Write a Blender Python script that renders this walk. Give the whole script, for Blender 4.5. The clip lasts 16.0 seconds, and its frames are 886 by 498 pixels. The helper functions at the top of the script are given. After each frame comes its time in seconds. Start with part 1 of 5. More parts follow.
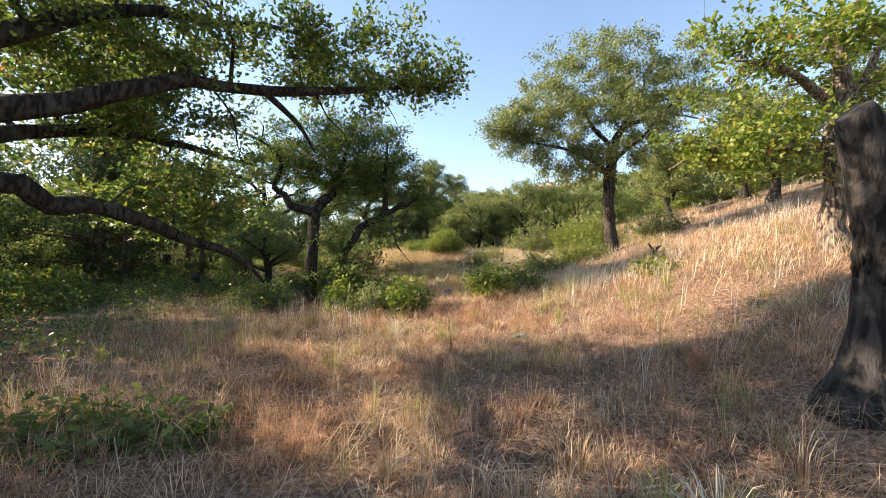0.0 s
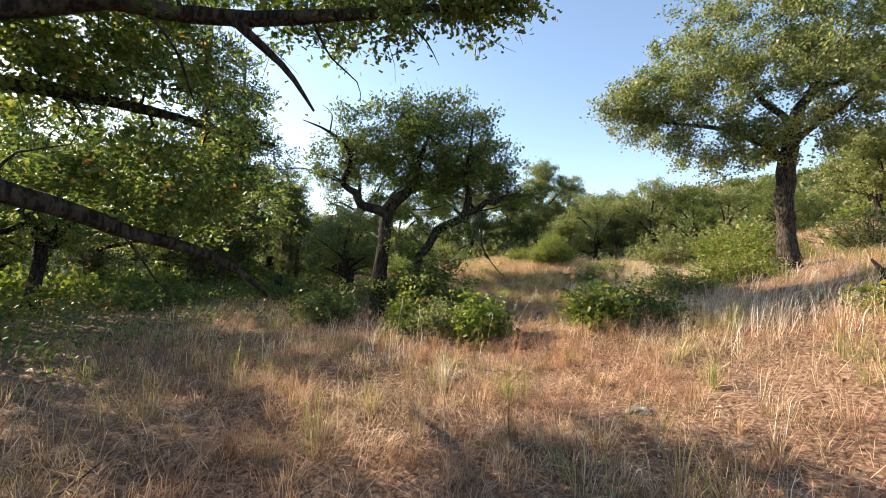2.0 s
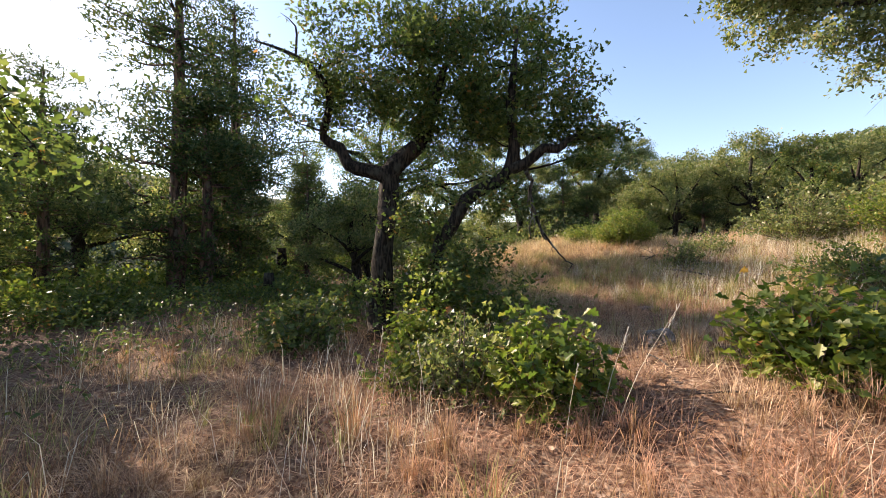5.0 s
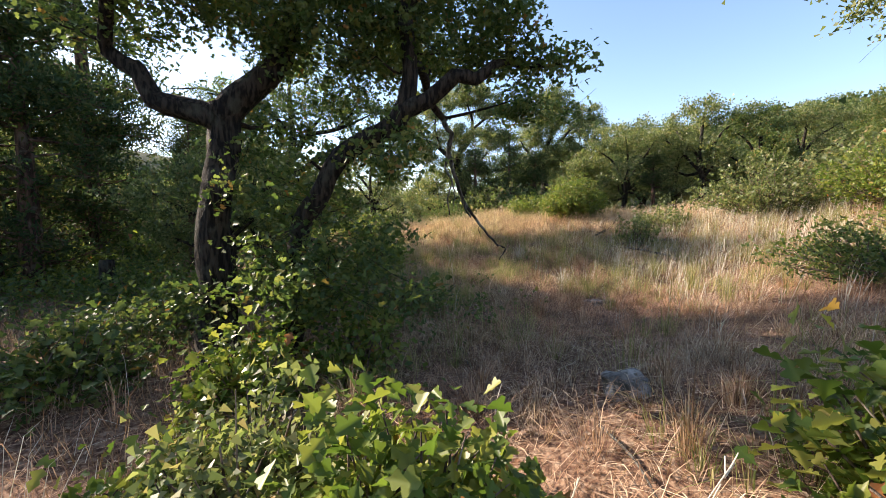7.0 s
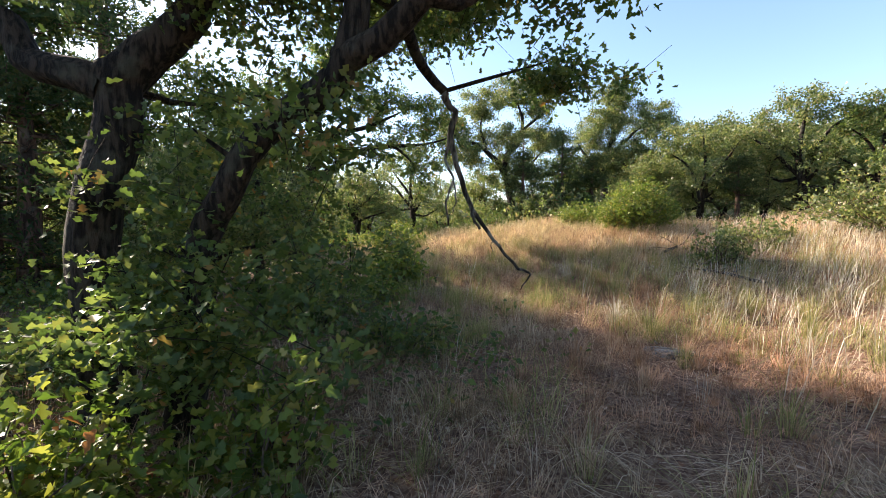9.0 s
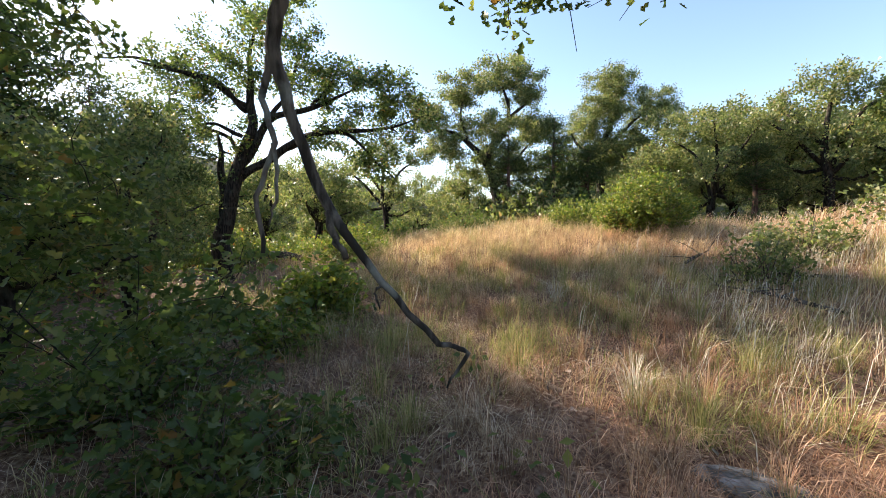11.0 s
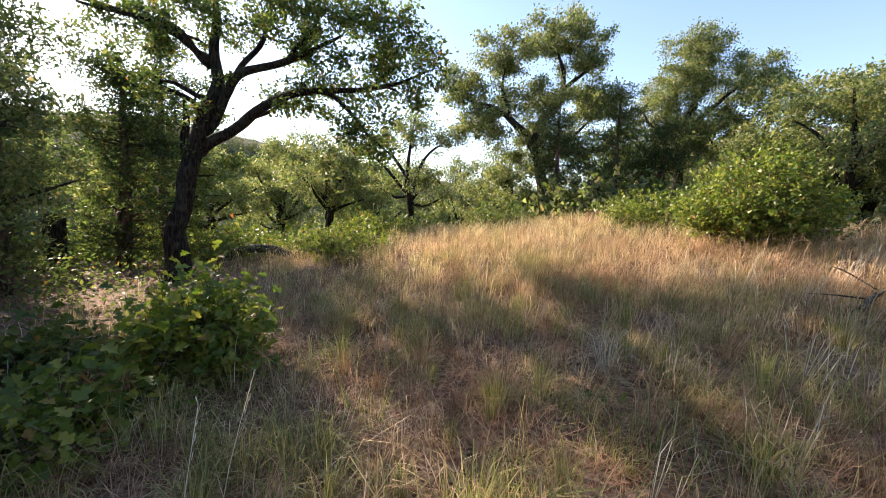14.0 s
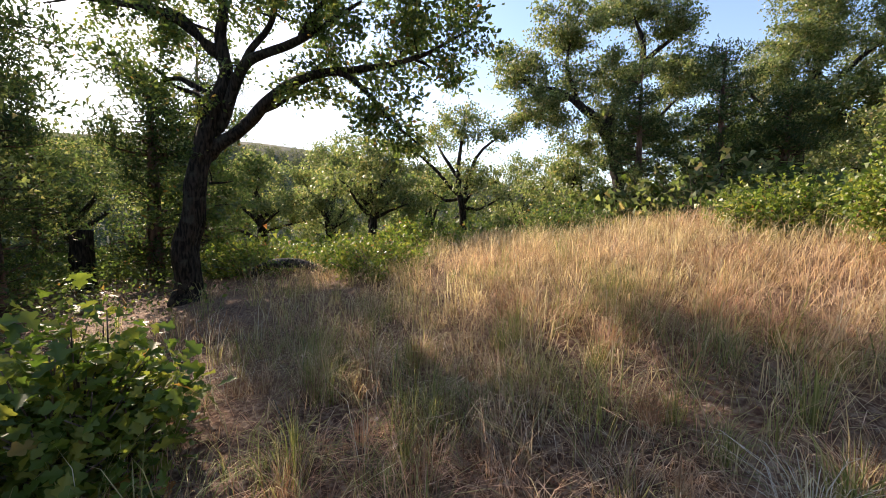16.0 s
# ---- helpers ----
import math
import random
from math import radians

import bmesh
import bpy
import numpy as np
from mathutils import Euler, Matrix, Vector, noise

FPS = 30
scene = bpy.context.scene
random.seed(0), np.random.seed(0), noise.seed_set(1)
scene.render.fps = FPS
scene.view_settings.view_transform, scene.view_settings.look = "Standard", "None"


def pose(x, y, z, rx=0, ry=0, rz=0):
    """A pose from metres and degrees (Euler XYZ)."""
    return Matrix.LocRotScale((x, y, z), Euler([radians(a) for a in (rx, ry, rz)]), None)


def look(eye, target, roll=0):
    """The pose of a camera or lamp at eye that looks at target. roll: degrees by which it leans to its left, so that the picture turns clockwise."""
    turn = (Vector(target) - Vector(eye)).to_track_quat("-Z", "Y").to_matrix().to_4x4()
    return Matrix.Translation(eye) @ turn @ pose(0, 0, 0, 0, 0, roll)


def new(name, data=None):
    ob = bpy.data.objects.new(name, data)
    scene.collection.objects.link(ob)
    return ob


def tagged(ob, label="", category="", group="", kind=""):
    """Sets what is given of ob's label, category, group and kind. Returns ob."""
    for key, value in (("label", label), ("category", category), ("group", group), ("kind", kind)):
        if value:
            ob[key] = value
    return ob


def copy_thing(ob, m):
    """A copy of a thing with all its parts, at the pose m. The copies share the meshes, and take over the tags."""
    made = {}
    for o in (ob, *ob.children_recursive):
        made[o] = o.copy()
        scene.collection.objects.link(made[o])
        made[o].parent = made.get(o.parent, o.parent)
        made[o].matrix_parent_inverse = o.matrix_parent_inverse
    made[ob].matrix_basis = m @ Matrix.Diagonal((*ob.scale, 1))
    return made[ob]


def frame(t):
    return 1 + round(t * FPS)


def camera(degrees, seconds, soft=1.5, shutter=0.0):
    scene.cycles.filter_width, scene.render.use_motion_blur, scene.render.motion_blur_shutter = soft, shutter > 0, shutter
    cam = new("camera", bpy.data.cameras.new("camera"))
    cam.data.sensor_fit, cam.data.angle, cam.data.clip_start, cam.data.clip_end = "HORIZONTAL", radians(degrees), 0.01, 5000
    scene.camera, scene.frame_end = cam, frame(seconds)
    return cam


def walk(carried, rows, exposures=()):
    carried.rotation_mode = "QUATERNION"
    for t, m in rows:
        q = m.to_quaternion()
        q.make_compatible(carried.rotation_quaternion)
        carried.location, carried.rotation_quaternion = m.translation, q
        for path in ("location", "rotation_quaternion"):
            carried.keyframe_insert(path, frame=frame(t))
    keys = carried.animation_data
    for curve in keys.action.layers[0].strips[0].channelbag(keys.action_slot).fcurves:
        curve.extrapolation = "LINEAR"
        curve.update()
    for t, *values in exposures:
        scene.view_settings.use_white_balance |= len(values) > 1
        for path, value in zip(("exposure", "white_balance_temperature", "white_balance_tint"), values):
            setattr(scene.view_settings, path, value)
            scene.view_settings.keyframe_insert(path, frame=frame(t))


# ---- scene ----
from mathutils.noise import noise as perlin

# ---- camera and walk: seconds, eye, target, lean to the left ----
PATH = [
    (0.0, (0.000, 0.000, 1.550), (-0.150, 1.994, 1.601), 0.1),
    (0.5, (0.167, 0.672, 1.562), (-0.071, 2.658, 1.577), 1.9),
    (1.0, (0.196, 1.153, 1.609), (-0.193, 3.113, 1.684), 2.3),
    (1.5, (0.256, 1.702, 1.646), (-0.233, 3.637, 1.774), 1.9),
    (2.0, (0.306, 2.305, 1.616), (-0.391, 4.178, 1.697), 2.1),
    (2.5, (0.322, 2.844, 1.642), (-0.630, 4.602, 1.694), 3.8),
    (3.0, (0.122, 3.425, 1.614), (-0.837, 5.180, 1.662), 3.9),
    (3.2, (0.073, 3.598, 1.638), (-0.882, 5.354, 1.702), 4.1),
    (5.3, (-0.777, 5.898, 1.688), (-1.688, 7.678, 1.679), -0.4),
    (5.5, (-0.806, 6.056, 1.716), (-1.716, 7.837, 1.699), -0.2),
    (6.0, (-0.884, 6.670, 1.726), (-1.696, 8.498, 1.692), -0.7),
    (6.5, (-0.839, 7.292, 1.770), (-1.535, 9.164, 1.663), -1.3),
    (7.0, (-0.821, 7.851, 1.816), (-1.528, 9.716, 1.670), -0.2),
    (7.5, (-0.762, 8.304, 1.852), (-1.530, 10.145, 1.701), 0.1),
    (8.0, (-0.732, 8.674, 1.885), (-1.612, 10.465, 1.750), 0.5),
    (8.2, (-0.711, 8.831, 1.864), (-1.635, 10.600, 1.726), 0.9),
    (10.3, (-1.211, 10.931, 1.924), (-2.176, 12.681, 1.832), 1.1),
    (10.5, (-1.226, 11.190, 1.969), (-2.182, 12.943, 1.864), 1.1),
    (11.0, (-1.261, 11.796, 1.988), (-2.195, 13.560, 1.866), 0.4),
    (11.5, (-1.293, 12.407, 2.031), (-2.217, 14.174, 1.883), 0.2),
    (12.0, (-1.342, 12.955, 2.061), (-2.289, 14.708, 1.891), 0.5),
    (12.5, (-1.425, 13.395, 2.087), (-2.395, 15.134, 1.902), 0.6),
    (13.0, (-1.529, 13.784, 2.114), (-2.551, 15.494, 1.935), 1.4),
    (13.5, (-1.697, 14.224, 2.091), (-2.795, 15.887, 1.925), 2.8),
    (14.0, (-1.824, 14.485, 2.093), (-2.981, 16.107, 1.916), 2.4),
    (14.5, (-2.041, 14.848, 2.132), (-3.219, 16.455, 1.956), 2.0),
    (15.0, (-2.188, 15.143, 2.130), (-3.462, 16.675, 1.958), 1.4),
    (15.5, (-2.357, 15.571, 2.125), (-3.751, 16.995, 1.954), 0.9),
    (16.0, (-2.576, 15.986, 2.099), (-3.980, 17.401, 1.935), 0.6),
]
cam = camera(95.0, 16.0, 0.9)
walk(cam, [(t, look(eye, target, lean)) for t, eye, target, lean in PATH], [(0.0, 1.64, 6550, 10), (1.5, 1.56, 6500, 10), (3.0, 1.46, 6500, 15), (5.5, 1.44, 6350, 18), (8.0, 1.62, 6050, 13), (10.5, 1.72, 6250, 14), (12.0, 1.54, 6250, 13), (13.0, 1.62, 6350, 15), (14.5, 1.64, 6350, 16), (16.0, 1.38, 6350, 17)])

# ---- sky and sun ----
SUN_LEFT, SUN_UP = 87.0, 27.0
world = bpy.data.worlds.new("sky")
scene.world = world
world.use_nodes = True
wn = world.node_tree.nodes
sky = wn.new("ShaderNodeTexSky")
sky.sky_type = "NISHITA"
sky.sun_disc = False
sky.sun_elevation, sky.sun_rotation = radians(SUN_UP), radians(-SUN_LEFT)
sky.air_density, sky.dust_density, sky.ozone_density = 1.0, 0.45, 0.3
world.node_tree.links.new(sky.outputs[0], wn["Background"].inputs[0])
wn["Background"].inputs[1].default_value = 0.108
sun = new("sun", bpy.data.lights.new("sun", "SUN"))
sun.data.energy, sun.data.angle, sun.data.color = 5.0, radians(0.6), (1.0, 0.83, 0.62)
a, e = radians(SUN_LEFT), radians(SUN_UP)
to_sun = Vector((-math.sin(a) * math.cos(e), math.cos(a) * math.cos(e), math.sin(e)))
sun.matrix_world = look(to_sun * 50, (0, 0, 0))


# ---- materials ----
def material(name, rough=0.8):
    m = bpy.data.materials.new(name)
    m.use_nodes = True
    nt = m.node_tree
    b = nt.nodes["Principled BSDF"]
    b.inputs["Roughness"].default_value = rough
    b.inputs["Specular IOR Level"].default_value = 0.25
    return m, nt, b


def node(nt, kind, **values):
    n = nt.nodes.new(kind)
    for key, v in values.items():
        n.inputs[key.replace("_", " ")].default_value = v
    return n


def ramp(nt, fac, stops):
    r = nt.nodes.new("ShaderNodeValToRGB")
    el = r.color_ramp.elements
    while len(el) < len(stops):
        el.new(0.5)
    for s, (p, c) in zip(el, stops):
        s.position, s.color = p, (*c, 1)
    nt.links.new(fac, r.inputs[0])
    return r.outputs[0]


def mix(nt, fac, c1, c2, kind="MIX"):
    m = nt.nodes.new("ShaderNodeMix")
    m.data_type, m.blend_type = "RGBA", kind
    for sock, v in ((m.inputs[0], fac), (m.inputs[6], c1), (m.inputs[7], c2)):
        if hasattr(v, "links"):
            nt.links.new(v, sock)
        else:
            sock.default_value = v if isinstance(v, float) else (*v, 1)
    return m.outputs[2]


def place_noise(nt, scale, detail=4.0, stretch=None, obj=False):
    """Noise in metres, from the place in the world, or in the thing's own frame."""
    if obj:
        src = nt.nodes.new("ShaderNodeTexCoord").outputs["Object"]
    else:
        src = nt.nodes.new("ShaderNodeNewGeometry").outputs["Position"]
    if stretch:
        mp = nt.nodes.new("ShaderNodeMapping")
        mp.inputs["Scale"].default_value = stretch
        nt.links.new(src, mp.inputs[0])
        src = mp.outputs[0]
    n = node(nt, "ShaderNodeTexNoise", Scale=scale, Detail=detail)
    nt.links.new(src, n.inputs["Vector"])
    return n.outputs[0]


def bump(nt, b, height, strength, distance):
    n = node(nt, "ShaderNodeBump", Strength=strength, Distance=distance)
    nt.links.new(height, n.inputs["Height"])
    nt.links.new(n.outputs[0], b.inputs["Normal"])


def leafy(name, stops, patch_scale, through_light, rough=0.55, patch=None, gloss=0.3):
    """Thin leaves or blades: a colour for each one, patches by place, and light that shines through."""
    m, nt, b = material(name, rough)
    b.inputs["Specular IOR Level"].default_value = gloss
    rnd = nt.nodes.new("ShaderNodeNewGeometry").outputs["Random Per Island"]
    col = ramp(nt, rnd, stops)
    if patch:
        f = place_noise(nt, patch_scale, 3.0)
        f = ramp(nt, f, [(0.40, (0, 0, 0)), (0.62, (1, 1, 1))])
        col = mix(nt, f, col, mix(nt, 0.75, col, patch))
        f2 = ramp(nt, place_noise(nt, patch_scale * 7, 2.0), [(0.36, (0.38, 0.36, 0.35)), (0.62, (1.25, 1.25, 1.25))])
        col = mix(nt, 1.0, col, f2, "MULTIPLY")
    nt.links.new(col, b.inputs["Base Color"])
    tr = nt.nodes.new("ShaderNodeBsdfTranslucent")
    nt.links.new(mix(nt, 0.5, col, (0.78, 0.88, 0.38), "SOFT_LIGHT"), tr.inputs[0])
    ms = nt.nodes.new("ShaderNodeMixShader")
    ms.inputs[0].default_value = through_light
    nt.links.new(b.outputs[0], ms.inputs[1])
    nt.links.new(tr.outputs[0], ms.inputs[2])
    nt.links.new(ms.outputs[0], nt.nodes["Material Output"].inputs[0])
    return m


def barky(name, dark, pale, lichen, ridge=9.0, depth=0.02):
    m, nt, b = material(name, 0.9)
    f = place_noise(nt, ridge, 6.0, (1.0, 1.0, 0.2))
    g = place_noise(nt, ridge * 4, 4.0, (1.0, 1.0, 0.4))
    col = ramp(nt, f, [(0.42, dark), (0.60, pale)])
    spot = ramp(nt, place_noise(nt, 5.0, 5.0), [(0.56, (0, 0, 0)), (0.66, (1, 1, 1))])
    col = mix(nt, spot, col, mix(nt, 0.5, col, lichen))
    nt.links.new(col, b.inputs["Base Color"])
    bump(nt, b, mix(nt, 0.35, f, g), 1.0, depth)
    return m


def grounded(name):
    m, nt, b = material(name, 0.95)
    soil = ramp(nt, place_noise(nt, 1.3, 8.0), [(0.3, (0.075, 0.034, 0.021)), (0.5, (0.16, 0.072, 0.044)), (0.68, (0.25, 0.14, 0.09))])
    litter = ramp(nt, place_noise(nt, 26.0, 5.0), [(0.36, (0.05, 0.03, 0.022)), (0.5, (0.19, 0.125, 0.08)), (0.66, (0.40, 0.31, 0.22))])
    near = mix(nt, 0.6, soil, litter)
    far = ramp(nt, place_noise(nt, 0.12, 6.0), [(0.35, (0.03, 0.042, 0.02)), (0.5, (0.055, 0.068, 0.03)), (0.66, (0.09, 0.092, 0.044))])
    pos = nt.nodes.new("ShaderNodeNewGeometry").outputs["Position"]
    d = nt.nodes.new("ShaderNodeVectorMath")
    d.operation = "DISTANCE"
    d.inputs[1].default_value = (-3, 13, 1)
    nt.links.new(pos, d.inputs[0])
    mr = nt.nodes.new("ShaderNodeMapRange")
    mr.inputs["From Min"].default_value, mr.inputs["From Max"].default_value = 16, 29
    nt.links.new(d.outputs["Value"], mr.inputs[0])
    nt.links.new(mix(nt, mr.outputs[0], near, far), b.inputs["Base Color"])
    bump(nt, b, place_noise(nt, 22.0, 8.0), 0.9, 0.04)
    return m


def stony(name, c1, c2, c3):
    m, nt, b = material(name, 0.9)
    col = ramp(nt, place_noise(nt, 9.0, 8.0), [(0.36, c1), (0.5, c2), (0.62, c3)])
    spot = ramp(nt, place_noise(nt, 30.0, 4.0), [(0.55, (0, 0, 0)), (0.62, (1, 1, 1))])
    nt.links.new(mix(nt, spot, col, mix(nt, 0.6, col, (0.04, 0.045, 0.03))), b.inputs["Base Color"])
    bump(nt, b, place_noise(nt, 24.0, 8.0), 0.8, 0.02)
    return m


M_GROUND = grounded("dry_soil_and_litter")
# near-black: the shade under the crowns is put into this bark's colour
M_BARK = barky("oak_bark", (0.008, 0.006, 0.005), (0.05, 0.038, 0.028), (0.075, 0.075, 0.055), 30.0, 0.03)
# paler, warmer copy of the oak bark with sunlight put into its colour
M_BARK_LIT = barky("lit_oak_bark", (0.05, 0.036, 0.027), (0.24, 0.18, 0.135), (0.28, 0.26, 0.21), 28.0, 0.025)
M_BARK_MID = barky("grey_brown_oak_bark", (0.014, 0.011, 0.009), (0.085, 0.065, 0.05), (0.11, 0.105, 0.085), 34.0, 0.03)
M_CEDAR_BARK = barky("cedar_bark", (0.04, 0.024, 0.017), (0.17, 0.10, 0.07), (0.2, 0.18, 0.14), 12.0, 0.012)
M_DEAD = barky("grey_deadwood", (0.030, 0.026, 0.022), (0.13, 0.115, 0.10), (0.30, 0.32, 0.29), 22.0, 0.02)
M_CHAR = barky("weathered_snag_wood", (0.010, 0.009, 0.009), (0.055, 0.046, 0.040), (0.105, 0.092, 0.085), 16.0, 0.04)
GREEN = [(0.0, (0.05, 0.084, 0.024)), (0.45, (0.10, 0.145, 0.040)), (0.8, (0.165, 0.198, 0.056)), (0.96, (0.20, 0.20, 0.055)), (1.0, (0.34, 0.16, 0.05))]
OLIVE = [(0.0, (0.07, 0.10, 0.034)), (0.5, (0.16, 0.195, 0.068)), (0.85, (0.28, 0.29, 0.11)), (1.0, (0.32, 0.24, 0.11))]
BRIGHT = [(0.0, (0.07, 0.12, 0.02)), (0.5, (0.145, 0.20, 0.032)), (0.85, (0.27, 0.275, 0.055)), (0.97, (0.30, 0.30, 0.06)), (1.0, (0.36, 0.12, 0.05))]
CEDAR = [(0.0, (0.028, 0.05, 0.02)), (0.6, (0.06, 0.09, 0.03)), (1.0, (0.12, 0.115, 0.042))]
DRY = [(0.0, (0.15, 0.082, 0.05)), (0.25, (0.42, 0.275, 0.18)), (0.65, (0.66, 0.485, 0.33)), (1.0, (0.84, 0.71, 0.54))]
STRAW = [(0.0, (0.44, 0.37, 0.28)), (0.5, (0.68, 0.61, 0.50)), (1.0, (0.84, 0.79, 0.69))]
FRESH = [(0.0, (0.12, 0.145, 0.05)), (0.35, (0.25, 0.255, 0.085)), (0.65, (0.40, 0.36, 0.16)), (1.0, (0.55, 0.45, 0.24))]
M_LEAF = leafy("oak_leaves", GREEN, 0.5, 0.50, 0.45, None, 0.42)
# olive leaf hue, lifted above oak_leaves by sunlight put into the colour
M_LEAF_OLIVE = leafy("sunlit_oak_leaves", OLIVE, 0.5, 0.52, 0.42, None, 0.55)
M_LEAF_BRIGHT = leafy("shrub_leaves", BRIGHT, 0.8, 0.45, 0.45, None, 0.45)
M_CEDAR = leafy("cedar_sprays", CEDAR, 0.7, 0.4, 0.7)
M_GRASS = leafy("dry_grass", DRY, 0.75, 0.30, 0.75, (0.52, 0.28, 0.185), 0.12)
M_STRAW = leafy("straw_stalks", STRAW, 0.8, 0.25, 0.7, None, 0.15)
M_FRESH = leafy("green_grass", FRESH, 0.8, 0.35, 0.65, None, 0.2)
M_GOLD = leafy("golden_grass", [(0, (0.44, 0.32, 0.18)), (0.5, (0.66, 0.52, 0.31)), (1, (0.80, 0.70, 0.48))], 0.6, 0.42, 0.75, (0.70, 0.46, 0.32), 0.1)
M_LITTER = leafy("fallen_leaves", [(0, (0.10, 0.05, 0.03)), (0.45, (0.27, 0.13, 0.07)), (0.8, (0.46, 0.30, 0.20)), (1, (0.62, 0.5, 0.4))], 1.0, 0.1, 0.8)
M_FAR = leafy("far_foliage", [(0, (0.045, 0.068, 0.024)), (0.5, (0.10, 0.122, 0.04)), (1, (0.19, 0.185, 0.065))], 0.05, 0.25, 0.7)
M_ROCK = stony("lichened_rock", (0.08, 0.075, 0.068), (0.21, 0.19, 0.17), (0.36, 0.34, 0.31))
M_GRANITE = stony("pink_granite", (0.16, 0.10, 0.08), (0.30, 0.20, 0.16), (0.40, 0.30, 0.25))


# ---- lie of the land ----
def smooth(v, lo, hi):
    t = np.clip((np.asarray(v, float) - lo) / (hi - lo), 0, 1)
    return t * t * (3 - 2 * t)


def soft(v):
    v = np.asarray(v, float)
    return np.logaddexp(0, 2 * v) / 2


def height(x, y):
    """The ground's height: a slope up to the east, a low knoll ahead, a valley to the west, hills behind."""
    x, y = np.asarray(x, float), np.asarray(y, float)
    z = 0.035 * np.clip(y, -12, 30)
    z = z + 0.30 * (soft(x - 0.6) - soft(x - 22)) * smooth(y, -2, 9) * (1 - 0.45 * smooth(y, 24, 38))
    z = z + 1.2 * np.exp(-((x + 2.5) ** 2 / 70 + (y - 23.5) ** 2 / 20)) - 0.06
    z = z + 0.40 * np.exp(-((x - 0.3) ** 2 / 2.6 + (y - 10.3) ** 2 / 3.4))
    r = np.hypot(x, y - 12) + 1e-6
    west = smooth(-x / r, 0.10, 0.5)
    z = z - west * 18 * smooth(r, 13, 75) + west * (38 + 26 * smooth(-x / r, 0.5, 0.95)) * smooth(r, 100, 320)
    z = z + (1 - west) * 0.148 * (soft(r - 24) - soft(r - 140)) * smooth(y, -40, 25)
    z = z + (1 - west) * 0.05 * (soft(r - 45) - soft(r - 140)) * smooth(y, -10, 40)
    z = z + 1.5 * np.exp(-((x - 27) ** 2 / 1100 + (y - 110) ** 2 / 800))
    z = z + 0.05 * np.sin(1.3 * x + 0.7 * y) * np.sin(0.9 * y - 0.5 * x) * smooth(r, 0, 6)
    z = z + 3.0 * smooth(r, 60, 200) * np.sin(x * 0.031 + 1.0) * np.cos(y * 0.027)
    return z


def ground_at(x, y):
    return float(height(x, y))


# ---- mesh builders ----
def mesh_from(name, verts, loops, starts, mat, shade=False):
    """A mesh out of number arrays: vertices, corner indices and the first corner of each face."""
    me = bpy.data.meshes.new(name)
    verts = np.asarray(verts, np.float32)
    loops, starts = np.asarray(loops, np.int32), np.asarray(starts, np.int32)
    me.vertices.add(len(verts))
    me.vertices.foreach_set("co", verts.ravel())
    me.loops.add(len(loops))
    me.loops.foreach_set("vertex_index", loops)
    me.polygons.add(len(starts))
    me.polygons.foreach_set("loop_start", starts)
    me.update(calc_edges=True)
    me.materials.append(mat)
    if shade:
        me.polygons.foreach_set("use_smooth", np.ones(len(starts), bool))
    return me


def thing(name, me, parent=None, label=""):
    ob = new(name, me)
    ob.parent = parent
    return tagged(ob, label)


def rooted(name, x, y, z=None):
    ob = new(name)
    ob.location = (x, y, ground_at(x, y) if z is None else z)
    ob.empty_display_size = 0.2
    return ob


def spline(points, step):
    """A smooth line through points (x, y, z, radius), cut at even steps."""
    p = np.asarray(points, float)
    p = np.vstack([2 * p[0] - p[1], p, 2 * p[-1] - p[-2]])
    out = []
    for i in range(1, len(p) - 2):
        n = max(2, int(np.linalg.norm(p[i + 1, :3] - p[i, :3]) / step))
        t = (np.arange(n) / n)[:, None]
        a, b, c, d = p[i - 1], p[i], p[i + 1], p[i + 2]
        out.append(0.5 * (2 * b + (c - a) * t + (2 * a - 5 * b + 4 * c - d) * t ** 2 + (3 * b - a - 3 * c + d) * t ** 3))
    out.append(p[-2][None])
    return np.vstack(out)


